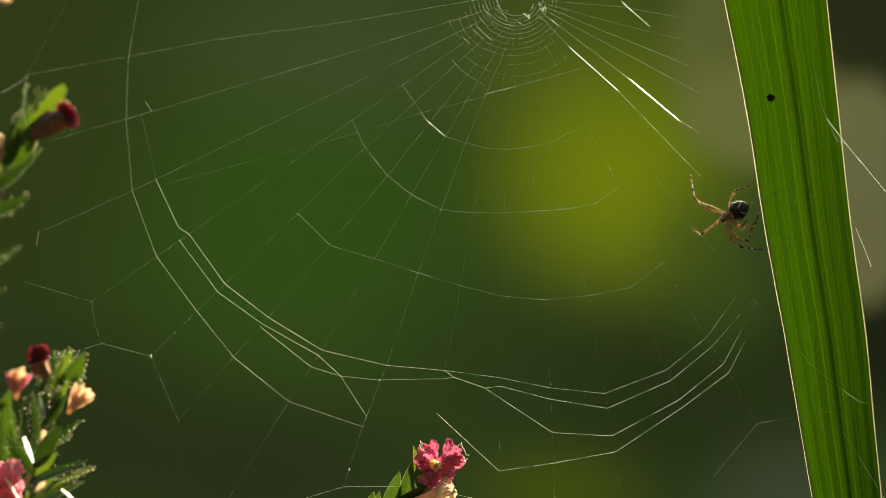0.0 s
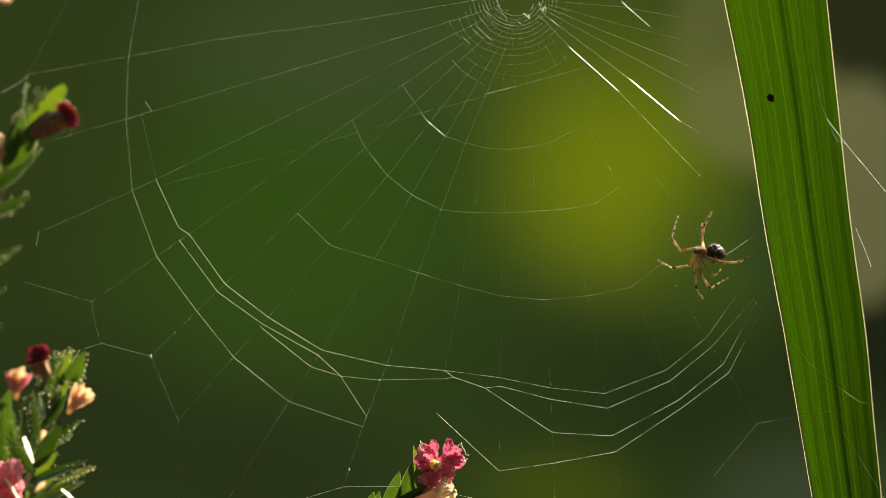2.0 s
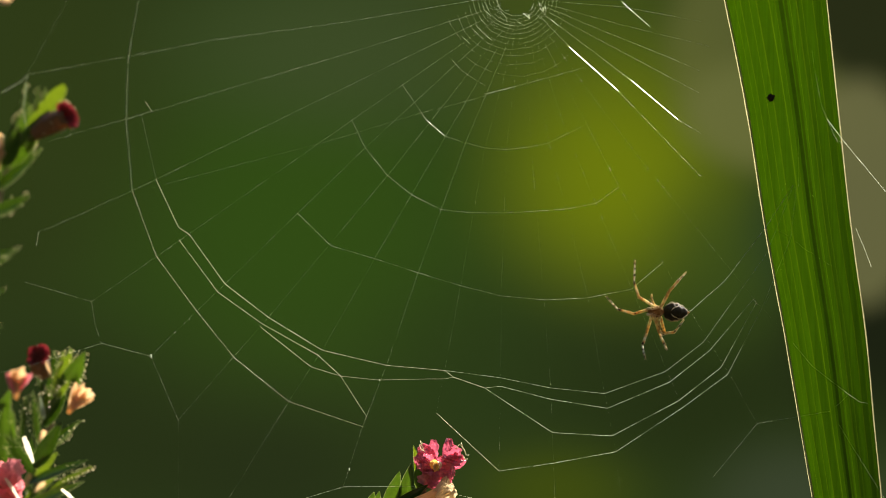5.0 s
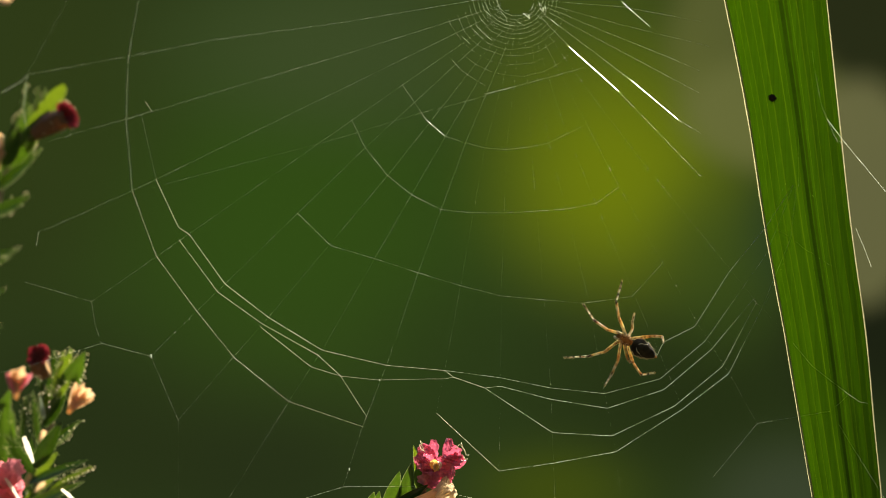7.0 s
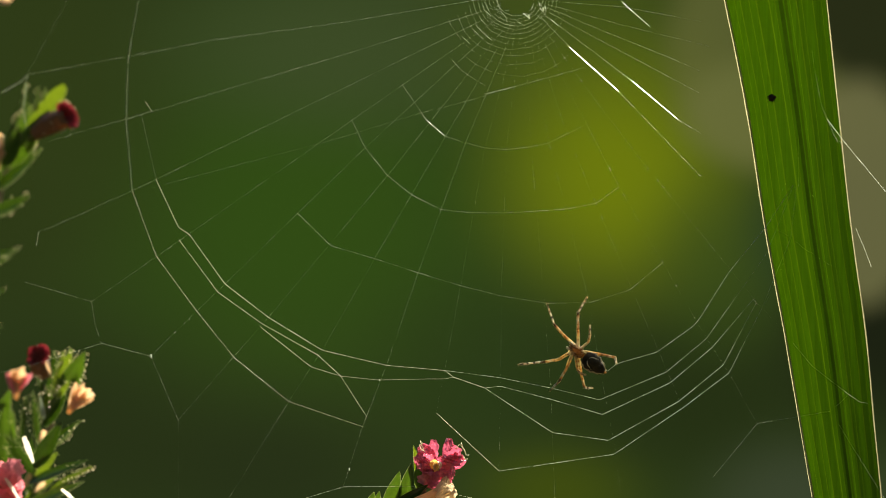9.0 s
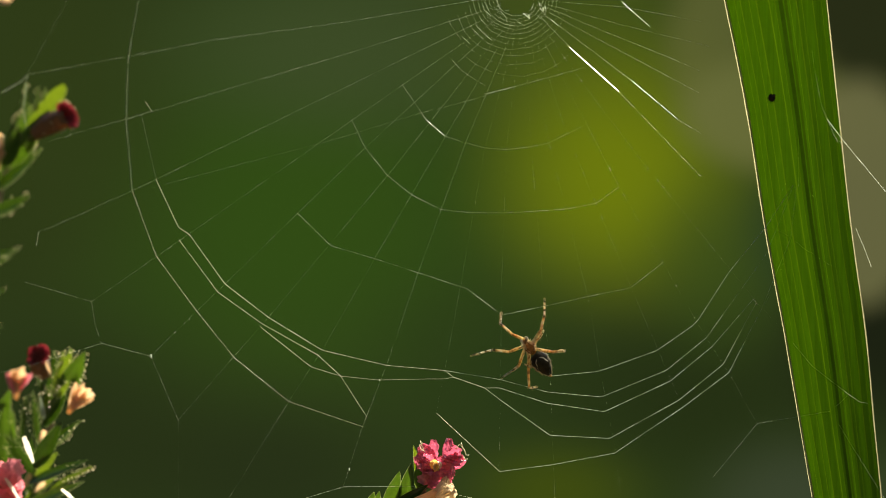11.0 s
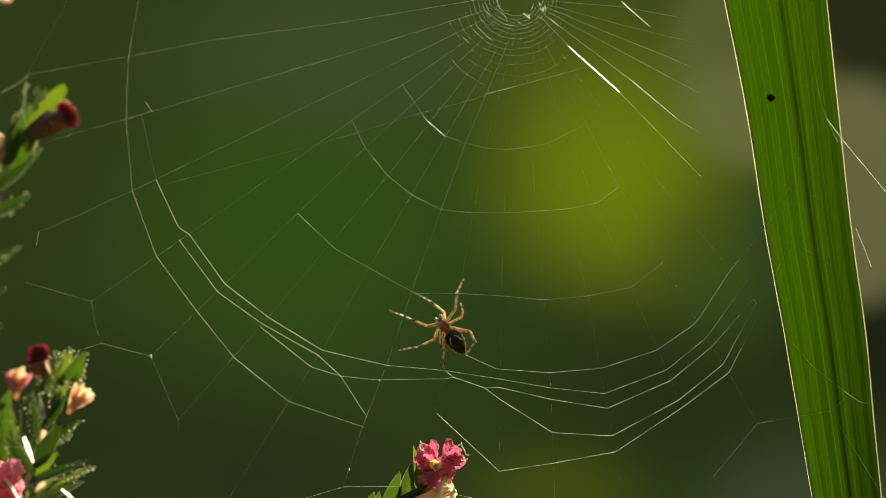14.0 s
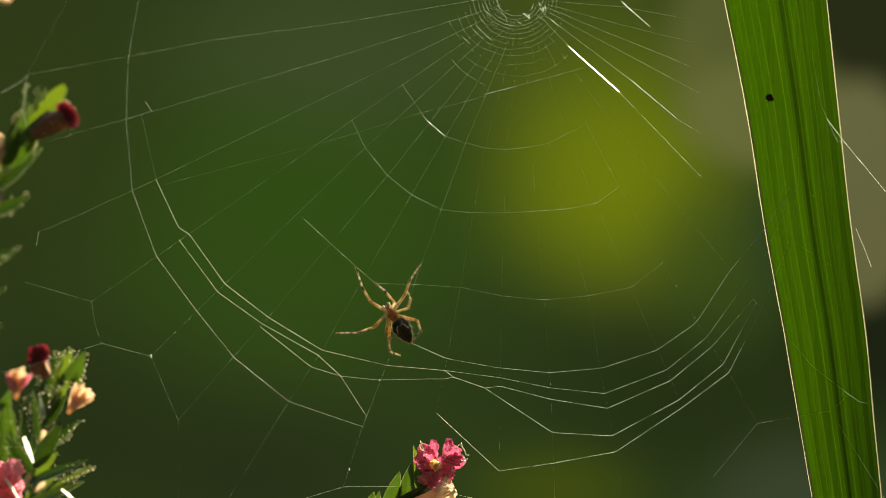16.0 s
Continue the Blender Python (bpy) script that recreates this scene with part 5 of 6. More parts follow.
    for i, (b, t, w) in enumerate([((-80.6, 15.1), (-78.2, 20.4), 2.6), ((-80.4, 14.9), (-77.8, 17.6), 2.2), ((-80.6, 14.9), (-78.2, 14.4), 2.2)]):
        petal(g, b, t, w, D - 5, PEACH, 160 + i, ruffle=0.25)
    c = sprig("thin shrub twig with a small peach bud", (-80.4, 50.1), D)
    stem(c, [(-90.4, 14.1), (-86.4, 40.1), (-81.4, 47.1), (-78.4, 45.7)], 0.5, D + 6, 6)
    petal(c, (-79.4, 45.9), (-76.4, 43.7), 3.0, D + 6, PEACH, 170, name="flower_bud")


make_centre_sprig()
make_lower_sprig()
make_upper_sprig()


# ---- what moves ----
# seconds, middle of the breastplate, tail
BODY_ROWS = [
    (0, 50.3, 5.5, 54, 7.7),
    (0.5, 50.1, 2.8, 53.8, 3.9),
    (1, 50.4, 1.1, 56.2, 0.7),
    (1.5, 49.7, 0.7, 56.2, -0.2),
    (2, 45.6, -0.6, 50, -1),
    (2.5, 44.3, -3.9, 50.3, -5.3),
    (3, 44.4, -5, 50.3, -6.5),
    (3.5, 45.2, -5.1, 51, -7.2),
    (4, 41.8, -7.2, 47.4, -6.9),
    (6.5, 32, -15.2, 37.9, -17),
    (7, 32.2, -16, 37.7, -19.1),
    (7.5, 32.2, -16.5, 37.5, -19.7),
    (8, 29.7, -16.5, 35.6, -18.7)]
BODY_ROWS += [
    (8.5, 24.5, -17.4, 29.9, -20.5),
    (9, 23.7, -18.1, 28.8, -21.9),
    (11.5, 12.6, -16.5, 17.7, -20.9),
    (12, 12.1, -16.3, 17.2, -20.2),
    (12.5, 8.2, -15.6, 12.4, -20.4),
    (13, 7.3, -16.7, 10.4, -22.4),
    (13.5, 4.8, -14.6, 9.4, -18.9),
    (14, 0.2, -13.5, 3.9, -18.7),
    (14.5, -0.7, -14.1, 2.4, -19.8),
    (15, -2.2, -14.3, -0.3, -20.4),
    (15.5, -6.6, -11.7, -1.8, -15.6),
    (16, -9.1, -11.4, -5.5, -16.7)]
# seconds, knee, ankle and foot of each leg: U the side turned up, L the side turned down
LEG_ROWS = {}
LEG_ROWS["U1"] = [
    (0, 48, 4.2, 45.2, 2.2, 44, 3.7),
    (0.5, 46.3, -0.1, 43.7, 0.5, 43.8, 3.8),
    (1, 46.4, 0.7, 43.6, 1.6, 44.1, 3.8),
    (1.5, 46.4, 0.2, 44, 1.3, 44.3, 3.6),
    (2, 43.4, -3.1, 40.1, -3.5, 38.1, -2),
    (2.5, 41.4, -5, 38.4, -4.6, 38.9, -2.3),
    (3, 41.6, -5.3, 38.4, -4.6, 39, -2.4),
    (3.5, 42.9, -5.2, 40, -4.7, 38.6, -3),
    (4, 38.6, -8.5, 35.3, -8.9, 32.9, -7.2),
    (6.5, 29.2, -13.7, 26.6, -12, 24.8, -9.5),
    (7, 29.1, -14.3, 26.5, -12.4, 24.8, -9.7),
    (7.5, 29.1, -14.5, 26.6, -12.7, 24.9, -10.1),
    (8, 26.9, -16.1, 24.7, -13.7, 24.9, -10.5)] + [
    (8.5, 22.1, -15.3, 20, -12.9, 18.5, -9.7),
    (9, 21.6, -15.5, 19.4, -13, 18.4, -9.6),
    (11.5, 10.6, -14.7, 9.7, -13.5, 10.5, -12.1),
    (12, 10.1, -15.1, 8.9, -12.6, 10.3, -10.6),
    (12.5, 7.1, -13.2, 5.2, -10.4, 3.9, -7.4),
    (13, 6.8, -13.4, 5.2, -10.7, 4, -7.6),
    (13.5, 3.6, -12.2, 2.9, -9.5, 3.7, -7.9),
    (14, 0.2, -11.2, -2.3, -9.2, -4.8, -7.9),
    (14.5, -0.8, -11.5, -2.9, -9.7, -5.1, -8.5),
    (15, -2.1, -12.5, -4, -10.2, -5.2, -8.7),
    (15.5, -7.8, -9.7, -9.9, -7.9, -11.8, -5.7),
    (16, -8.5, -9.6, -10.4, -7.3, -12, -6.1)]
LEG_ROWS["U2"] = [
    (0, 45.7, 7.4, 43.7, 9.8, 43.6, 14.2),
    (0.5, 47.1, 1.3, 44.7, 3.7, 44.1, 7.5),
    (1, 47.8, 2.4, 46.1, 5.1, 46.9, 9.1),
    (1.5, 47.6, 3.3, 46.4, 6, 47, 9.6),
    (2, 41.7, -0.5, 40.2, 2.1, 41.8, 6.4),
    (2.5, 41.6, -1.3, 40.7, 1.4, 41.3, 5.8),
    (3, 41.9, -1.1, 41.1, 1.4, 41.4, 5.8),
    (3.5, 43.3, -1.2, 42.2, 1.4, 41.5, 5.8),
    (4, 38.6, -4.7, 37.2, -2.3, 36.4, 1.7),
    (6.5, 30.9, -11.7, 30.6, -9, 31.7, -5.5),
    (7, 31, -11.7, 30.6, -9.1, 31.7, -5.6),
    (7.5, 31.1, -11.9, 30.7, -9.3, 31.6, -5.6),
    (8, 28.6, -13.6, 26.9, -10.9, 26.1, -7.7)] + [
    (8.5, 24.4, -14.1, 24.4, -11.2, 25.7, -8.4),
    (9, 23.9, -14.1, 23.9, -11.2, 25.5, -8.5),
    (11.5, 13.2, -13.6, 12, -10.7, 10.7, -7.7),
    (12, 12.3, -13.9, 11.4, -10.8, 11.5, -8.4),
    (12.5, 9.2, -13.4, 9.4, -10.7, 10.6, -8.5),
    (13, 9.2, -13.3, 9.5, -10.7, 10.5, -8.5),
    (13.5, 5.7, -11.6, 5.2, -8.5, 4.7, -5.2),
    (14, 2.2, -10.6, 2.4, -7.8, 3.6, -5.4),
    (14.5, 1.4, -10.6, 1.8, -7.8, 3.3, -5.4),
    (15, 0.3, -10.9, 1.2, -8, 3.5, -5.4),
    (15.5, -5.3, -8, -5, -5.4, -3.4, -3.1),
    (16, -6.5, -7.8, -5.7, -5.2, -4.1, -2.9)]
LEG_ROWS["U3"] = [
    (0, 47.8, 7.4, 46.3, 7.9, 45.2, 8.4),
    (0.5, 48.1, 3.6, 47.4, 5.1, 48.1, 7.7),
    (1, 50.3, 3, 49.2, 4.9, 48.6, 7),
    (1.5, 50.2, 3, 49.7, 4.7, 49.2, 6.6),
    (2, 45.9, 1.3, 45.6, 2.9, 45.9, 4.5),
    (2.5, 44.8, -2.5, 44.5, -0.9, 44.5, 1),
    (3, 45, -2.9, 44.8, -1, 44.7, 0.9),
    (3.5, 46.2, -3, 45.7, -1.4, 44.8, 0.7),
    (4, 40.8, -5.3, 39.7, -4, 38.9, -2.5),
    (6.5, 33.4, -13.2, 33.5, -12.1, 33.9, -11.1),
    (7, 33.5, -14.2, 33.5, -12.9, 33.9, -11.4),
    (7.5, 33.6, -14.3, 33.6, -13, 33.7, -11.4),
    (8, 30.8, -14.3, 31.9, -12.6, 33.4, -11.3)] + [
    (8.5, 25.9, -15.7, 26, -14.5, 26.1, -13.4),
    (9, 25.7, -16.5, 26, -15.1, 26, -13.5),
    (11.5, 15.1, -15.5, 16.3, -14.8, 17.2, -13.8),
    (12, 15.1, -14.3, 16.5, -13.6, 17.6, -13.4),
    (12.5, 10, -14.8, 10.7, -13.3, 10.6, -11.5),
    (13, 10.3, -15.1, 10.8, -13.5, 10.5, -11.5),
    (13.5, 7.6, -13.1, 8.9, -12.1, 10.2, -11),
    (14, 3.2, -12.1, 3.5, -11, 3.1, -9.6),
    (14.5, 2.3, -12.5, 2.9, -11.4, 2.7, -9.8),
    (15, 1.2, -12.7, 2, -11.5, 2.2, -9.8),
    (15.5, -4.4, -10.4, -4.4, -9, -5.1, -7.8),
    (16, -6.2, -10.5, -5.7, -8.9, -6.2, -7.7)]
LEG_ROWS["U4"] = [
    (0, 50.6, 8.7, 51.9, 10.4, 54.3, 11.1),
    (0.5, 50.4, 5.7, 51.9, 7.9, 55.2, 9.3),
    (1, 53.9, 3.5, 56.1, 4.5, 57.1, 4.5),
    (1.5, 53.8, 3.7, 54.6, 4.8, 54.9, 5.6),
    (2, 45.8, 1.7, 46.2, 4.2, 48.1, 7.3),
    (2.5, 48.2, -2.6, 50.7, -2.6, 51.3, -3.5),
    (3, 48.2, -3, 51, -1.6, 52.3, -0.8),
    (3.5, 48.7, -3.5, 50.7, -1.8, 51.4, -1),
    (4, 43, -4.8, 44.1, -2.6, 45.5, -1.2),
    (6.5, 35.7, -12.9, 37.7, -13.9, 37.5, -15.7),
    (7, 37, -15.4, 38.8, -15.5, 39, -16.5),
    (7.5, 36.2, -15.3, 37.6, -14.8, 38.5, -14.4),
    (8, 32.1, -14.8, 33, -13.8, 33.8, -12.6)] + [
    (8.5, 28.3, -16.4, 30.5, -18, 29.9, -19.8),
    (9, 28.8, -18.8, 30.5, -19.2, 30.7, -20.3),
    (11.5, 17, -16.5, 18.5, -15.6, 17.4, -14.9),
    (12, 15.9, -15.7, 17.1, -15.1, 18.1, -14.3),
    (12.5, 12.7, -16.6, 13.7, -18.6, 12.1, -20.5),
    (13, 10.4, -18, 11.9, -18.7, 12.2, -18.5),
    (13.5, 8.8, -14, 10.2, -13.6, 11, -13.7),
    (14, 5.2, -14.7, 5.7, -16.5, 4.2, -18.5),
    (14.5, 3, -16.5, 3.8, -17.6, 3.4, -19),
    (15, 1.9, -16.1, 3.2, -16.5, 3.5, -17.2),
    (15.5, -1.6, -10.8, 0.4, -10.2, 1.2, -11.2),
    (16, -4.4, -12.7, -3.9, -14.6, -5.4, -16.3)]
LEG_ROWS["L1"] = [
    (0, 51.3, 1.1, 53.1, 0.2, 56.7, -0.1),
    (0.5, 51.4, -2.1, 54, -3.2, 57.7, -3.9),
    (1, 48.2, -2.4, 45.4, -3.4, 43.9, -2.9),
    (1.5, 47.9, -3.3, 45.7, -4.7, 44.4, -5.2),
    (2, 44.6, -4.9, 44.9, -7.1, 45.9, -8.8),
    (2.5, 41.4, -7.8, 38, -7.8, 34.8, -5.9),
    (3, 41.4, -8.2, 38, -7.8, 34.8, -5.9),
    (3.5, 41.4, -8.4, 38.4, -8, 35.2, -6.3),
    (4, 40.6, -11.6, 40.4, -13.2, 42.3, -15.4),
    (6.5, 29.2, -18.5, 26.6, -20.4, 24.6, -23.3),
    (7, 28.5, -18.3, 25.4, -19.1, 21.1, -19.3),
    (7.5, 29, -18.6, 25.9, -19.4, 21.6, -19.9),
    (8, 26.6, -20.7, 26.1, -23.1, 27, -26.3)] + [
    (8.5, 21, -19.9, 18.3, -21.4, 16, -23.4),
    (9, 20.5, -19.6, 17.1, -20.1, 13.1, -20.5),
    (11.5, 10.6, -19.1, 7.7, -20.2, 4.7, -22.3),
    (12, 9.2, -18.8, 6.6, -21, 4.8, -23.8),
    (12.5, 4.3, -16, 1.1, -15.3, -2.9, -14.2),
    (13, 5.2, -17.2, 1.9, -15.7, -1.8, -14),
    (13.5, 1.8, -16.2, -0.9, -18.7, -2.1, -21.3),
    (14, -2.7, -13.7, -5.7, -12.4, -9.5, -10.8),
    (14.5, -4.1, -13.1, -6.4, -10.6, -8.2, -7.4),
    (15, -4.9, -14.4, -7.4, -12.1, -8.4, -9.1),
    (15.5, -10.2, -13.5, -12.8, -15.6, -14.3, -17.4),
    (16, -13.2, -9.1, -14.5, -6.4, -15.4, -3.3)]
LEG_ROWS["L2"] = [
    (0, 52, 1.8, 54.2, 1.4, 54.8, 3.9),
    (0.5, 51.6, -1.9, 54, -2.6, 56.5, 0.5),
    (1, 49.8, -2.6, 50.6, -4.5, 53.3, -3.1),
    (1.5, 50.2, -2.3, 50.4, -3.9, 50.6, -5.3),
    (2, 45.9, -5.9, 47.6, -7.4, 50.4, -5.1),
    (2.5, 44.7, -8.1, 44.7, -9.9, 44.5, -12.6),
    (3, 44.3, -8.9, 44, -11.6, 44.2, -12.8),
    (3.5, 44.9, -9.2, 44.4, -11.2, 44.2, -12.9),
    (4, 42.7, -11.2, 43.1, -13.2, 43.9, -14.2),
    (6.5, 31.5, -19.9, 30.2, -21.8, 28.4, -22.9),
    (7, 30.9, -20.2, 29.8, -22.3, 28.6, -24.2),
    (7.5, 30.7, -20.8, 29.4, -22.8, 28.3, -24.3),
    (8, 29.3, -20.7, 28.8, -22.9, 28.6, -24.3)] + [
    (8.5, 22.7, -21.8, 20.7, -23.1, 18.6, -23.3),
    (9, 21.8, -21.3, 20.5, -23.5, 18.9, -25.1),
    (11.5, 11.9, -20.4, 11.1, -21.5, 9.4, -23),
    (12, 10.9, -19.9, 10.2, -21.5, 9.6, -23.1),
    (12.5, 6.4, -18.7, 3.6, -20.4, 0.7, -21.5),
    (13, 4.9, -19.7, 2.4, -20.9, 0.9, -21.6),
    (13.5, 3.5, -18, 1.8, -19.8, 0.9, -21.7),
    (14, -1.6, -16.1, -4.2, -17.3, -7.7, -17.9),
    (14.5, -3.5, -17, -6.4, -17.9, -8.9, -18.2),
    (15, -4.9, -17.1, -7.6, -17.9, -8.9, -17.3),
    (15.5, -8, -14.9, -9.3, -17, -9.4, -18.2),
    (16, -13.1, -14.7, -15.7, -15.1, -18.9, -14.9)]
LEG_ROWS["L3"] = [
    (0, 52.2, 4, 53.1, 4, 53.8, 5.5),
    (0.5, 52, -0.3, 53.7, -0.1, 54.7, 1.7),
    (1, 51.9, -1.8, 52.8, -1.8, 53.5, -1.2),
    (1.5, 51.4, -1.6, 51.9, -2.2, 52.4, -2.4),
    (2, 46.9, -4.1, 47.9, -4.8, 49.2, -3.6),
    (2.5, 45.6, -7.1, 46.2, -7.5, 47.3, -7.3),
    (3, 45.9, -7.3, 46.2, -8, 46.8, -7.8),
    (3.5, 46.1, -7.5, 46.2, -8.4, 46.3, -9.1),
    (4, 43.1, -9.8, 43.4, -10.6, 43.6, -11.3),
    (6.5, 33.3, -18.7, 33.7, -19.4, 34.3, -19),
    (7, 32.6, -19.3, 33.1, -20, 33.5, -19.7),
    (7.5, 32.3, -19.9, 33, -20.3, 33.7, -20),
    (8, 30, -19.3, 30.2, -20.4, 29.8, -21.2)] + [
    (8.5, 24.6, -20.4, 25, -21.4, 25.4, -21.8),
    (9, 23.8, -21.3, 24.5, -22.2, 25.3, -22.3),
    (11.5, 12.9, -19.9, 12.1, -20.7, 10.6, -20.3),
    (12, 12, -19.9, 11.2, -20.7, 10.5, -20.4),
    (12.5, 7.6, -19.3, 8.2, -20.1, 9, -20.2),
    (13, 6, -19.9, 6.6, -20.9, 7.5, -21.4),
    (13.5, 3.9, -17.6, 2.8, -18.3, 1.8, -18),
    (14, -0.6, -16.8, 0, -17.9, 0.7, -17.9),
    (14.5, -2.1, -17, -1.4, -18.1, 0.2, -17.9),
    (15, -3.8, -17.1, -3.6, -17.9, -2.8, -17.4),
    (15.5, -7.2, -14.8, -8.2, -15.9, -8.7, -15.9),
    (16, -10.2, -15, -9.6, -15.9, -9.1, -15.8)]
LEG_ROWS["L4"] = [
    (0, 52.9, 3.6, 55.9, 4.7, 56.6, 8.5),
    (0.5, 55.1, 2.8, 56.8, 5.1, 57, 8.7),
    (1, 53.6, -1.6, 56.3, -2.7, 58.5, -0.4),
    (1.5, 52.7, -3.2, 55.2, -3.3, 56.7, -0.2),
    (2, 51.2, -2.8, 53.7, -2.4, 56.4, -0.1),
    (2.5, 47.9, -7.9, 49.9, -9.2, 52.4, -8.1),
    (3, 48, -9, 50.1, -10.1, 52.2, -7.9),
    (3.5, 47.5, -9.7, 49.9, -10.4, 51.3, -7.3),
    (4, 45.6, -10.3, 47.8, -10.5, 49.7, -8.8),
    (6.5, 34.4, -19.5, 36.2, -20.4, 38, -18.8),
    (7, 33.7, -20.2, 35.2, -22.4, 37.5, -21.9),
    (7.5, 33.9, -20.7, 35.4, -22.7, 37.5, -21.4),
    (8, 32.5, -20.9, 34.7, -21.1, 35.8, -18.3)] + [
    (8.5, 25.4, -21.9, 26.3, -23.9, 28.3, -23.6),
    (9, 24.5, -22.1, 25.1, -24.8, 26.4, -24.6),
    (11.5, 14.7, -21.5, 16.1, -23.7, 18.4, -23.1),
    (12, 15.2, -21.4, 16.5, -23.1, 18.7, -23.3),
    (12.5, 8, -19.6, 8, -21.9, 8.8, -22.8),
    (13, 6.6, -21.3, 7.2, -23.4, 8.7, -22.7),
    (13.5, 5.7, -18.9, 6.2, -21.1, 7.3, -20.1),
    (14, 0.1, -18.4, -0.2, -19.9, 0.1, -21),
    (14.5, -1.4, -19.4, -1.6, -21.4, -0.4, -22),
    (15, -3.6, -18.9, -3.2, -21.2, -0.8, -20.5),
    (15.5, -5.9, -16.3, -5.1, -18.1, -3, -18.1),
    (16, -9.6, -15.9, -9.5, -18.1, -7.7, -18.8)]


# the same between those rows: seconds, middle of the breastplate, tail
BODY_BETWEEN = [
    (0.2, 51.3, 5, 54.7, 6.8),
    (0.7, 50.4, 1.9, 55.4, 1.7),
    (1.2, 50.1, 1.4, 56, -0.4),
    (1.8, 47.5, -0.2, 52.7, 0.1),
    (2.2, 45.1, -3, 49.8, -3.3),
    (2.8, 44.4, -4.8, 50.3, -6.4),
    (3.2, 44.6, -4.9, 50.4, -6.7),
    (3.8, 43.1, -6.1, 49, -6.6),
    (4.2, 41, -8.9, 46.4, -8.2),
    (6.3, 33, -14.3, 39.1, -15.7),
    (6.7, 31.8, -15.5, 37.7, -18.2),
    (7.2, 32.1, -16.1, 37.6, -19.1),
    (7.8, 31.1, -16.9, 36.4, -20.4)]
BODY_BETWEEN += [
    (8.2, 26.9, -16.5, 32.8, -18.3),
    (8.7, 23.7, -17.7, 28.8, -21.4),
    (9.2, 23.9, -18.1, 28.8, -22.2),
    (11.3, 14.3, -17.3, 18.3, -22.9),
    (12.2, 10.1, -15.5, 15.5, -18.6),
    (12.8, 7.5, -16.1, 11.6, -21.1),
    (13.2, 7.2, -16.4, 9, -22.6),
    (13.8, 1.2, -13.3, 5.6, -18.2),
    (14.2, -0.2, -13.4, 3.5, -19),
    (14.8, -1.5, -14.7, 0.2, -20.8),
    (15.2, -3.9, -12.4, -0.2, -18.1),
    (15.8, -8.1, -11.6, -3.1, -15.7)]
# seconds and foot of each leg between those rows
FEET_BETWEEN = {}
FEET_BETWEEN["U1"] = [
    (0.2, 44.3, 1.9), (0.7, 43.8, 3.5), (1.2, 43.8, 3.5), (1.8, 38.1, 0.6), (2.2, 38.5, -2.5), (2.8, 38.7, -2.5),
    (3.2, 38.9, -2.7), (3.8, 33.2, -7.3), (4.2, 33.3, -7.3), (6.3, 25, -9.5), (6.7, 25, -9.8), (7.2, 25, -9.8),
    (7.8, 25.1, -11.5), (8.2, 18.4, -9.5), (8.7, 18.4, -9.8), (9.2, 18.4, -9.8), (11.3, 10.4, -11.2), (12.2, 3.8, -6.8),
    (12.8, 4, -7.5), (13.2, 4.2, -7.9), (13.8, -4.5, -7.1), (14.2, -4.8, -8.5), (14.8, -4.8, -9.1), (15.2, -12.1, -5.9),
    (15.8, -12.1, -5.4)]
FEET_BETWEEN["U2"] = [
    (0.2, 43.5, 13.3), (0.7, 47.2, 9.3), (1.2, 46.6, 9.1), (1.8, 41.3, 6.6), (2.2, 41.3, 5.8), (2.8, 41.2, 5.6),
    (3.2, 41.3, 5.6), (3.8, 35.9, 1.9), (4.2, 36.1, 1.3), (6.3, 31.9, -5.3), (6.7, 31.5, -5.8), (7.2, 31.7, -5.8),
    (7.8, 26.9, -7.1), (8.2, 25.8, -8.4), (8.7, 25.3, -8.8), (9.2, 25.5, -8.6), (11.3, 17.8, -8.8), (12.2, 11, -8.7),
    (12.8, 10.5, -8.7), (13.2, 10.8, -8.4), (13.8, 3.7, -5.7), (14.2, 3.3, -5.6), (14.8, 3, -5.6), (15.2, -2.5, -4.1),
    (15.8, -4.8, -3.6)]
FEET_BETWEEN["U3"] = [
    (0.2, 48.3, 8.7), (0.7, 48.4, 7.9), (1.2, 48.8, 6.8), (1.8, 47.7, 5.3), (2.2, 44.4, 1.2), (2.8, 44.7, 0.6),
    (3.2, 44.8, 0.8), (3.8, 44.1, 0.8), (4.2, 39.8, -5.3), (6.3, 34.1, -10.8), (6.7, 33.9, -11.3), (7.2, 33.8, -11.5),
    (7.8, 33.4, -11.7), (8.2, 24.7, -12.6), (8.7, 25.9, -13.6), (9.2, 26, -13.6), (11.3, 17.8, -14.4), (12.2, 11.2, -11.4),
    (12.8, 10.6, -11.8), (13.2, 10.7, -11.5), (13.8, 3.7, -10.1), (14.2, 3.3, -10.1), (14.8, 2.6, -10.1), (15.2, 2.1, -9.7),
    (15.8, -5.6, -8.3)]
FEET_BETWEEN["U4"] = [
    (0.2, 54.4, 11.1), (0.7, 55.7, 4.3), (1.2, 56.5, 4.8), (1.8, 48.3, 6), (2.2, 47.5, 6.8), (2.8, 51.9, -2.2),
    (3.2, 51.8, -0.2), (3.8, 45.6, -1.4), (4.2, 45.4, -1.2), (6.3, 40.2, -7.5), (6.7, 38.6, -16.9), (7.2, 39, -15.1),
    (7.8, 37, -13.6), (8.2, 33.9, -12.2), (8.7, 30.1, -20.4), (9.2, 30.8, -18.7), (11.3, 20.6, -17.9), (12.2, 18.1, -14.1),
    (12.8, 12.4, -19.6), (13.2, 12, -18.1), (13.8, 7.9, -16.7), (14.2, 3.9, -18.4), (14.8, 3.3, -18.2), (15.2, 2.3, -12.6),
    (15.8, -0.7, -14)]
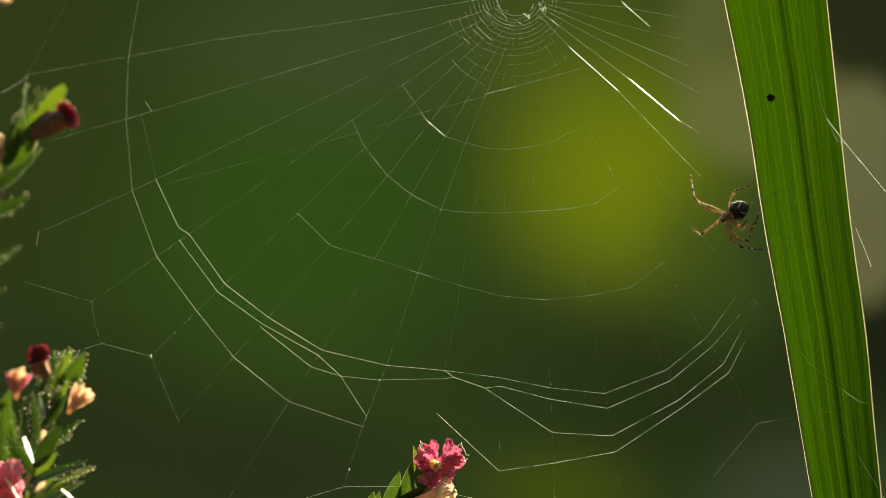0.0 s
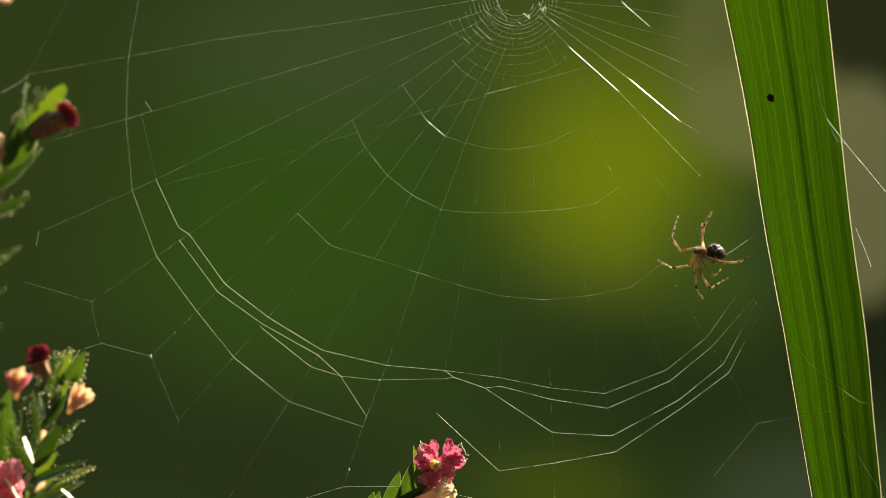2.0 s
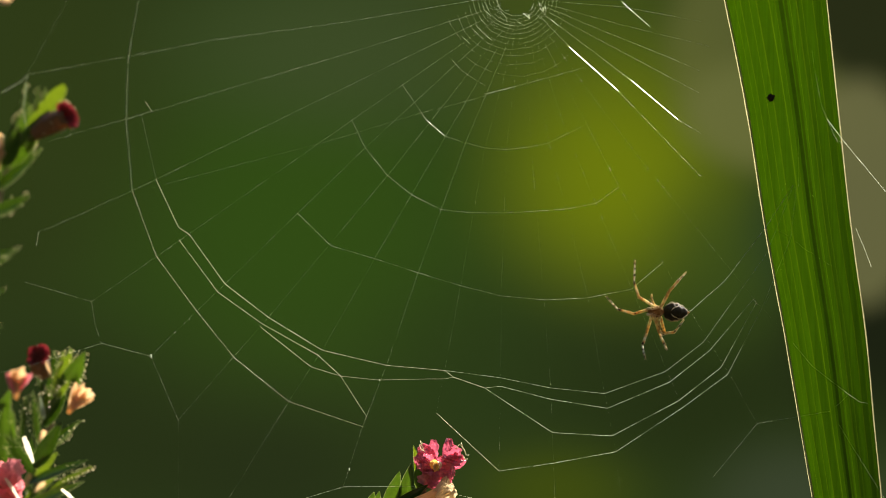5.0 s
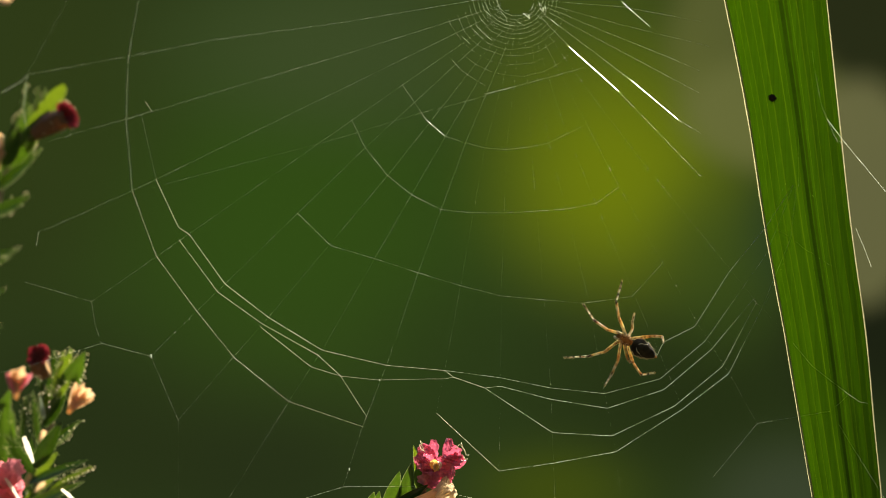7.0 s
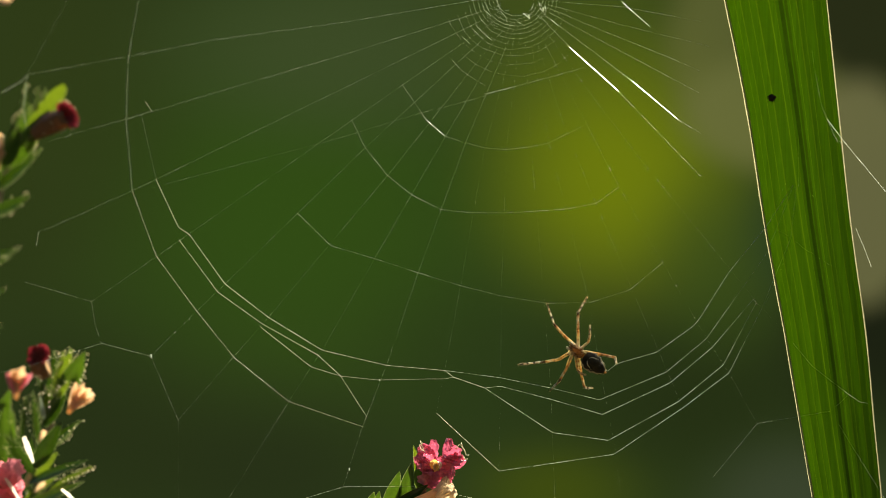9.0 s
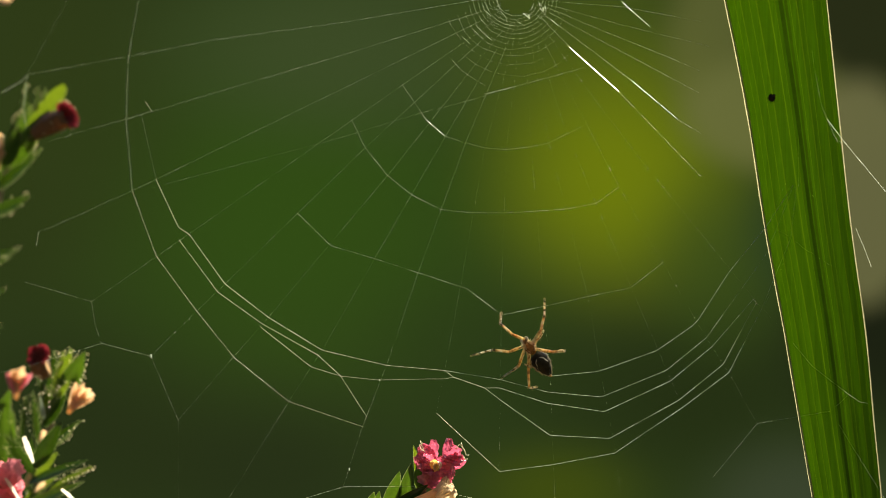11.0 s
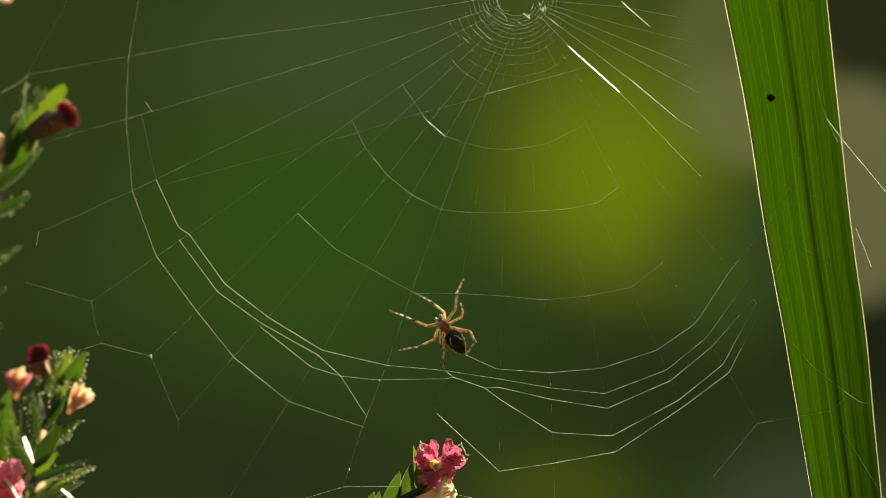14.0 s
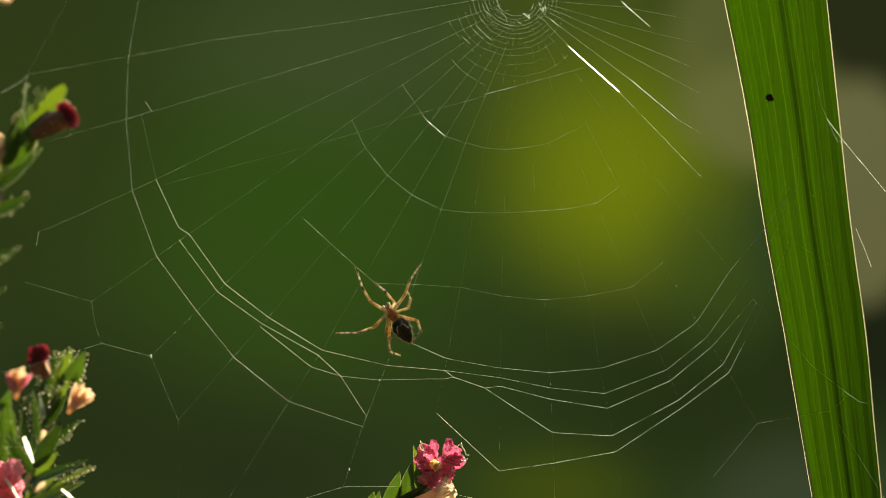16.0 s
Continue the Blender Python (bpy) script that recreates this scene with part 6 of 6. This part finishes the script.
FEET_BETWEEN["L1"] = [
    (0.2, 56.1, -2.8), (0.7, 49.2, -7.1), (1.2, 41.6, -3.3), (1.8, 47, -5.6), (2.2, 39.9, -11.6), (2.8, 35, -6),
    (3.2, 35, -6.2), (3.8, 35.6, -9.9), (4.2, 40, -14.7), (6.3, 31.8, -24.7), (6.7, 21.2, -17.3), (7.2, 21.3, -19.4),
    (7.8, 24.1, -23.7), (8.2, 22.4, -26.3), (8.7, 13.6, -20.6), (9.2, 13.3, -20.7), (11.3, 4.8, -19), (12.2, 4.3, -23.2),
    (12.8, -1.8, -14), (13.2, -1.2, -15.9), (13.8, -9, -15.8), (14.2, -8.1, -7.9), (14.8, -8.2, -8.4), (15.2, -8.5, -9.2),
    (15.8, -15.8, -18.3)]
FEET_BETWEEN["L2"] = [
    (0.2, 57.5, 1.7), (0.7, 57, -3.5), (1.2, 49.8, -3.8), (1.8, 49.7, -6.2), (2.2, 48.2, -8.7), (2.8, 44, -12.5),
    (3.2, 44, -12.6), (3.8, 44, -13.1), (4.2, 43.3, -14.7), (6.3, 35.9, -20.6), (6.7, 29, -23.9), (7.2, 29, -23.9),
    (7.8, 28.5, -24.2), (8.2, 27.5, -24.7), (8.7, 19.3, -24.9), (9.2, 19.2, -24.7), (11.3, 10.2, -22.8), (12.2, 8.7, -21.9),
    (12.8, 1.3, -21.4), (13.2, 1.2, -21.7), (13.8, -3.3, -18.1), (14.2, -9.3, -17.2), (14.8, -8.8, -18.1), (15.2, -9, -18.1),
    (15.8, -12.6, -17.1)]
FEET_BETWEEN["L3"] = [
    (0.2, 53.9, 3.2), (0.7, 55.4, -1.6), (1.2, 52.6, -2.3), (1.8, 50.6, -4.5), (2.2, 47.5, -7.1), (2.8, 46.8, -7.8),
    (3.2, 46.6, -8.2), (3.8, 45.1, -10.2), (4.2, 43.6, -12.3), (6.3, 35.3, -17.7), (6.7, 33.8, -19.6), (7.2, 33.6, -19.8),
    (7.8, 32.2, -21.1), (8.2, 27.7, -21.1), (8.7, 24.9, -22.3), (9.2, 25.1, -22.2), (11.3, 14.4, -20.4), (12.2, 9.8, -20.3),
    (12.8, 7.5, -21.1), (13.2, 6.4, -20.9), (13.8, 0.4, -18), (14.2, -1.1, -17.7), (14.8, -2.8, -17.8), (15.2, -7.3, -16.4),
    (15.8, -9, -16.1)]
FEET_BETWEEN["L4"] = [
    (0.2, 56, 10.5), (0.7, 58.1, -0.2), (1.2, 57.8, -0.9), (1.8, 58, 0.9), (2.2, 51.9, -6.1), (2.8, 51.9, -7.9),
    (3.2, 52, -7.8), (3.8, 51.9, -7.4), (4.2, 46.5, -10.2), (6.3, 39.4, -14.3), (6.7, 36.7, -21), (7.2, 37.2, -21.9),
    (7.8, 35.3, -22.5), (8.2, 32.3, -20.1), (8.7, 26.7, -24.6), (9.2, 26.7, -24.5), (11.3, 16.6, -24.4), (12.2, 13.3, -20.8),
    (12.8, 8.5, -23.4), (13.2, 7.4, -23.2), (13.8, 4.7, -19.7), (14.2, -0.6, -21.2), (14.8, -1.7, -21.4), (15.2, -0.2, -20.7),
    (15.8, -2.9, -16.3)]


def woven():
    """All rows in time order. Between two known poses of a leg, the knee and ankle ride along with the body and follow the foot in part."""
    body = {row[0]: row for row in BODY_ROWS + BODY_BETWEEN}
    legs = {}
    for key, rows in LEG_ROWS.items():
        known = {row[0]: row for row in rows}
        for t, fx, fz in FEET_BETWEEN[key]:
            t0, t1 = max(q[0] for q in rows if q[0] < t), min(q[0] for q in rows if q[0] > t)
            f = (t - t0) / (t1 - t0)
            if t1 - t0 > 1.0:
                f = 0.0 if f < 0.5 else 1.0
            c, c0, c1 = body[t], body[t0], body[t1]
            ride = [known_a - c0[1 + i % 2] + (known_b - c1[1 + i % 2] - known_a + c0[1 + i % 2]) * f + c[1 + i % 2]
                    for i, (known_a, known_b) in enumerate(zip(known[t0][1:], known[t1][1:]))]
            dx, dz = fx - ride[4], fz - ride[5]
            known[t] = (t, ride[0] + 0.4 * dx, ride[1] + 0.4 * dz, ride[2] + 0.75 * dx, ride[3] + 0.75 * dz, fx, fz)
        legs[key] = [known[t] for t in sorted(known)]
    return [body[t] for t in sorted(body)], legs


def steps(rows, phase):
    """Carries a row of plan places on through the long waits between rows, in two quick steps, earlier or later by phase."""
    full = []
    for one, two in zip(rows, rows[1:] + [None]):
        full.append(one)
        if two and two[0] - one[0] > 1.0:
            count = int(round((two[0] - one[0]) / 0.25))
            for k in range(1, count):
                f = k / count
                if phase is not None:
                    g = min(1.0, max(0.0, f * 1.3 - phase)) * 2
                    h = min(1.0, (g % 1.0) * 1.8)
                    f = min(1.0, (math.floor(g) + h * h * (3 - 2 * h)) / 2)
                full.append(tuple([round(one[0] + 0.25 * k, 2)] + [a + (b - a) * f for a, b in zip(one[1:], two[1:])]))
    return full


def swing(ob, rows):
    """Key a piece that starts at a point and runs along a direction (both in its parent's space), time by time."""
    full = [rows[0]]
    for t, p, d in rows[1:]:
        t0, p0, d0 = full[-1]
        cuts = int(d0.angle(d, 0) / radians(60)) + 1
        cuts = min(cuts, max(1, int((t - t0) * FPS + 0.01)))
        for c in range(1, cuts + 1):
            f = c / cuts
            turn = d0.rotation_difference(d)
            part_turn = Matrix.Rotation(turn.angle * f, 3, turn.axis) if turn.angle > 1e-6 else Matrix.Identity(3)
            full.append((t0 + (t - t0) * f, p0.lerp(p, f), (part_turn @ d0) if f < 1 else d))
    q = Vector((0, 0, 1)).rotation_difference(full[0][2])
    keys = []
    last = full[0][2]
    for t, p, d in full:
        q = last.rotation_difference(d) @ q
        last = d
        keys.append((t, Matrix.Translation(p) @ q.to_matrix().to_4x4()))
    walk(ob, keys)


PHASES = {"U1": 0.05, "U2": 0.2, "U3": 0.1, "U4": 0.27, "L1": 0.25, "L2": 0.08, "L3": 0.22, "L4": 0.0}


def body_pose(row):
    _, cx, cz, tx, tz = row
    deep = 3.0
    c, tail = spot((cx, cz), deep), spot((tx, tz), deep)
    gap = (tail - c).length
    rest = BODY * PX1
    lean = math.sqrt(max(0.0, rest * rest - gap * gap)) if gap < 0.94 * rest else 0.0
    tail = tail + Vector((0, 0.8 * lean, 0))
    x = (c - tail).normalized()
    y = (Vector((0, 1, 0)) - x * x.y).normalized()
    return Matrix.Translation(c) @ Matrix((x, y, x.cross(y))).transposed().to_4x4()


def reach(start, goal, length, sign=0):
    """The end of a rigid piece from start that shows at goal (plan millimetres): it leans in depth to use up its length."""
    deep = start.y / MM
    for _ in range(4):
        g = spot(goal, deep)
        flat = math.hypot(g.x - start.x, g.z - start.z)
        lean = math.sqrt(max(0.0, length * length - flat * flat))
        way = sign or (-1 if start.y > 0 else 1)
        deep = (start.y + way * lean) / MM
    g = spot(goal, deep)
    return start + (g - start).normalized() * length


def motions():
    body_rows, leg_rows = woven()
    poses = [(row[0], body_pose(row)) for row in steps(body_rows, None)]
    walk(spider, poses)
    foot_tips = {}
    for key, (femur, tibia, foot) in spider_legs.items():
        pair, up = int(key[1]), key[0] == "U"
        a, b, c = [q * PX1 for q in SEGMENTS[pair]]
        fx, side = HIPS[pair]
        hip = Vector((fx, 1.0, -side if up else side)) * PX1
        first, second, third = [], [], []
        tips = foot_tips.setdefault(key, {})
        q, last = None, None
        for (t, m), (_, kx, kz, ax, az, tx, tz) in zip(poses, steps(leg_rows[key], PHASES[key])):
            h = m @ hip
            k = reach(h, (kx, kz), a, 1)
            an = reach(k, (ax, az), b)
            tip = reach(an, (tx, tz), c)
            inv = m.inverted()
            first.append((t, hip.copy(), (inv.to_3x3() @ (k - h)).normalized()))
            second.append((t, k, an, m))
            third.append((t, an, tip, m))
            tips[t] = tip
        swing(femur, first)
        # the lower pieces ride on the femur: read its keyed turn at each row
        turn = Vector((0, 0, 1)).rotation_difference(first[0][2])
        last, at = first[0][2], {}
        for t, p, d in first:
            turn = last.rotation_difference(d) @ turn
            last = d
            at[t] = Matrix.Translation(p) @ turn.to_matrix().to_4x4()
        for ob, rows in ((tibia, second), (foot, third)):
            local = []
            for t, p, e, m in rows:
                inv = (m @ at[t]).inverted()
                local.append((t, inv @ p, (inv.to_3x3() @ (e - p)).normalized()))
            swing(ob, local)

    # the radials give under the spider: by radial, (seconds, x, z)
    still = [(0.0, 0, 0), (16.0, 0, 0)]
    gives = [still,
             [(0.0, 0, 0), (9.2, 0, 0), (11.5, -0.2, -0.4), (12.0, -0.1, -0.5), (12.5, -0.4, -0.5), (13.0, -0.6, -0.7), (13.5, -0.2, -0.5), (14.0, -0.2, -0.2), (15.0, 0, 0), (16.0, 0, 0)],
             [(0.0, 0, 0), (9.0, 0, 0), (9.2, -0.1, -0.1), (10.4, -0.8, -1.0), (11.5, -0.4, -0.5), (12.0, -0.3, -0.5), (12.5, -0.2, 0), (13.0, 0, 0), (16.0, 0, 0)],
             [(0.0, 0, 0), (7.5, 0, 0), (8.0, -0.2, -0.2), (8.5, -0.9, -0.9), (9.0, -0.9, -1.1), (10.2, -0.8, -1.0), (11.5, -0.3, -0.3), (12.0, 0, 0), (16.0, 0, 0)],
             [(0.0, 0, 0), (4.2, 0, 0), (6.3, -0.9, -1.2), (7.0, -1.2, -1.6), (7.5, -1.4, -1.6), (8.0, -0.9, -1.3), (8.5, -0.5, -0.7), (9.0, -0.1, -0.4), (11.5, 0, 0), (16.0, 0, 0)],
             [(0.0, 0, 0), (2.0, 0, 0), (3.0, -0.3, -0.3), (4.0, -0.5, -0.8), (6.5, -0.6, -0.9), (7.0, -0.2, -0.6), (8.0, -0.2, -0.5), (9.0, 0, -0.2), (11.5, 0, 0), (16.0, 0, 0)],
             still]
    moments = sorted({row[0] for rows in gives for row in rows})

    def given(joint, t):
        rows = gives[joint]
        for (t0, x0, z0), (t1, x1, z1) in zip(rows, rows[1:]):
            if t <= t1:
                f = (t - t0) / (t1 - t0)
                return Vector((x0 + (x1 - x0) * f, z0 + (z1 - z0) * f))

    # fresh silk: laid node by node, the last stretch always running to the spinneret
    nodes = [(62, 11.3), (57.1, 3.8), (50.6, -4.1), (44.8, -13.1), (37.9, -17.9), (28.1, -21.1), (18.8, -21.9), (9.6, -21), (0.6, -19.4)]
    laid = [-2.0, 1.9, 3.7, 6.2, 7.9, 9.8, 11.3, 13.4, 15.1]
    held = (2.5, 2.8, 3.0, 3.2, 3.5, 6.7, 7.0, 7.2, 7.5, 8.7, 9.0, 9.2, 12.8, 13.0, 13.2, 14.2, 14.8, 15.0)      # a hind foot draws the silk out
    times = [row[0] for row in BODY_ROWS]
    rows = [[] for _ in fresh_pieces]
    for (t, m) in poses:
        gland = m @ (Vector((-64, 0, 0)) * PX1)
        nodes[2] = (50.0, -5.7) if t < 5.0 else (50.6, -4.1)      # the joint is drawn up later
        inward = ((m @ (Vector((-20, 0, 0)) * PX1)) - gland).normalized()
        line = [spot(tuple(Vector(n) + given(g, t)), d) for n, g, d, when in zip(nodes, (0, 0, 0, 5, 4, 3, 2, 1, 0), (7.6, 4.5, 2.0, 1, 1, 1, 1, 1, 1), laid) if when <= t] + ([foot_tips["U4"][t]] if t in held else []) + [gland]
        marks = [0.0]
        for p, q in zip(line, line[1:]):
            marks.append(marks[-1] + (q - p).length)

        def along(s):
            if s >= marks[-1]:
                return gland + inward * min(s - marks[-1], 1.6 * MM)
            for i in range(len(marks) - 1):
                if s <= marks[i + 1]:
                    return line[i].lerp(line[i + 1], (s - marks[i]) / (marks[i + 1] - marks[i]))
            return gland

        for i in range(len(fresh_pieces)):
            s = i * PIECE * MM
            p, q = along(s), along(s + PIECE * MM)
            d = (q - p).normalized() if (q - p).length > 1e-7 else inward
            if s >= marks[-1]:
                p, d = gland + inward * 0.3 * MM, inward
            rows[i].append((t, p, d))
    for ob, keyed in zip(fresh_pieces, rows):
        swing(ob, keyed)

    # the scaffold thread: joints pushed aside by the spider's feet, each span two overlapping pieces
    base = [(-25.7, 6.3), (-19.9, 0.6), (-12.1, -1.7), (-4.4, -4.2), (3.1, -6.5), (10.3, -8.3), (17.9, -9), (25.6, -8.3), (33.3, -6.8), (38.9, -2.4)]
    moved = {
        6.5: {7: (24.8, -9.5), 8: (33.4, -8.2)}, 7.0: {7: (24.8, -9.6), 8: (33.5, -8.4)}, 7.5: {7: (24.9, -10.1), 8: (33.4, -8.4)},
        8.0: {7: (25.2, -10.5), 6: (18.3, -9.3), 8: (33.2, -8.1)}, 8.5: {6: (18.5, -9.7), 7: (26.1, -9.4), 8: (33.3, -7.3)},
        9.0: {6: (18.4, -9.6), 7: (26, -9.5), 8: (33.1, -7.2)}, 11.5: {4: (4.4, -7.1), 5: (10.5, -12.1), 6: (17.9, -10.2)},
        12.0: {4: (3.6, -6.9), 5: (10.9, -10), 6: (18.3, -9.9)}, 12.5: {4: (3.4, -6.8), 5: (10.6, -9.5), 6: (18.3, -9.3)},
        13.0: {4: (3.6, -7.1), 5: (10.6, -9.5), 6: (18.3, -9.2)}, 13.5: {4: (3.7, -7.9), 5: (10.6, -9.1), 6: (18.2, -9.1)},
        14.0: {1: (-19.2, 0.1), 2: (-12.1, -3.9), 3: (-4.9, -7.9), 4: (3.4, -7.9)}, 14.5: {1: (-19, 0), 2: (-12.2, -4.7), 3: (-5.6, -8.4), 4: (3.3, -7.9)},
        15.0: {1: (-18.6, -0.5), 2: (-13.4, -4.9), 3: (-8.4, -9), 4: (2.9, -8)}, 15.5: {1: (-18.2, -0.7), 2: (-11.8, -5.7), 3: (-4.4, -6.3), 4: (3.1, -7)},
        16.0: {0: (-24.6, 5.3), 1: (-18.2, -0.6), 2: (-12, -6.1), 3: (-4.4, -6.3), 4: (3.3, -6.8)}}
    where = {t: [spot(moved.get(t, {}).get(i, n), -0.1) for i, n in enumerate(base)] for t in times}
    for i, (one, two) in enumerate(scaffold_pieces):
        swing(one, [(t, where[t][i], (where[t][i + 1] - where[t][i]).normalized()) for t in times])
        swing(two, [(t, where[t][i + 1], (where[t][i] - where[t][i + 1]).normalized()) for t in times])

    # the long spans follow their radials
    hub = web.matrix_basis.translation
    for a, k, pieces in arc_pieces:
        joints, _, give = ARCS[a]
        ends = [(t, *(spot(tuple(Vector(joints[j]) + give * given(j, t))) - hub for j in (k, k + 1))) for t in moments]
        swing(pieces[0], [(t, p, (q - p).normalized()) for t, p, q in ends])
        swing(pieces[1], [(t, q, (p - q).normalized()) for t, p, q in ends])

    # the web twists a little in the air: one added glint band turns away from the sun and another towards it
    for (ob, rest), turns in ((outer_ribbon, [(0.0, 3), (4.0, 9), (8.0, 18), (12.0, 32), (16.0, 34)]),
                              (inner_ribbon, [(0.0, 28), (4.0, 24), (8.0, 16), (12.0, 7), (16.0, 3)])):
        walk(ob, [(t, rest @ pose(0, 0, 0, 0, 0, a)) for t, a in turns])

    # the bug rocks and turns on the leaf
    for_bug = [(0.0, 1364, 0), (0.4, 1361, 30), (0.8, 1365, -20), (1.2, 1360, 40), (2.0, 1364, 60), (3.0, 1363, 20), (4.0, 1364, -20), (6.5, 1365, 0),
               (7.0, 1367, 20), (7.5, 1365, -30), (8.5, 1365, 10), (9.0, 1366, 0), (11.5, 1366, -40), (12.5, 1368, -60), (13.5, 1364, -10),
               (14.5, 1364, 15), (16.0, 1362, 35)]
    walk(bug, [(t, Matrix.Translation(spot(((x - 784) / 10, 26.8), DEEP + 0.5)) @ pose(0, 0, 0, 0, a, 0)) for t, x, a in for_bug])


motions()
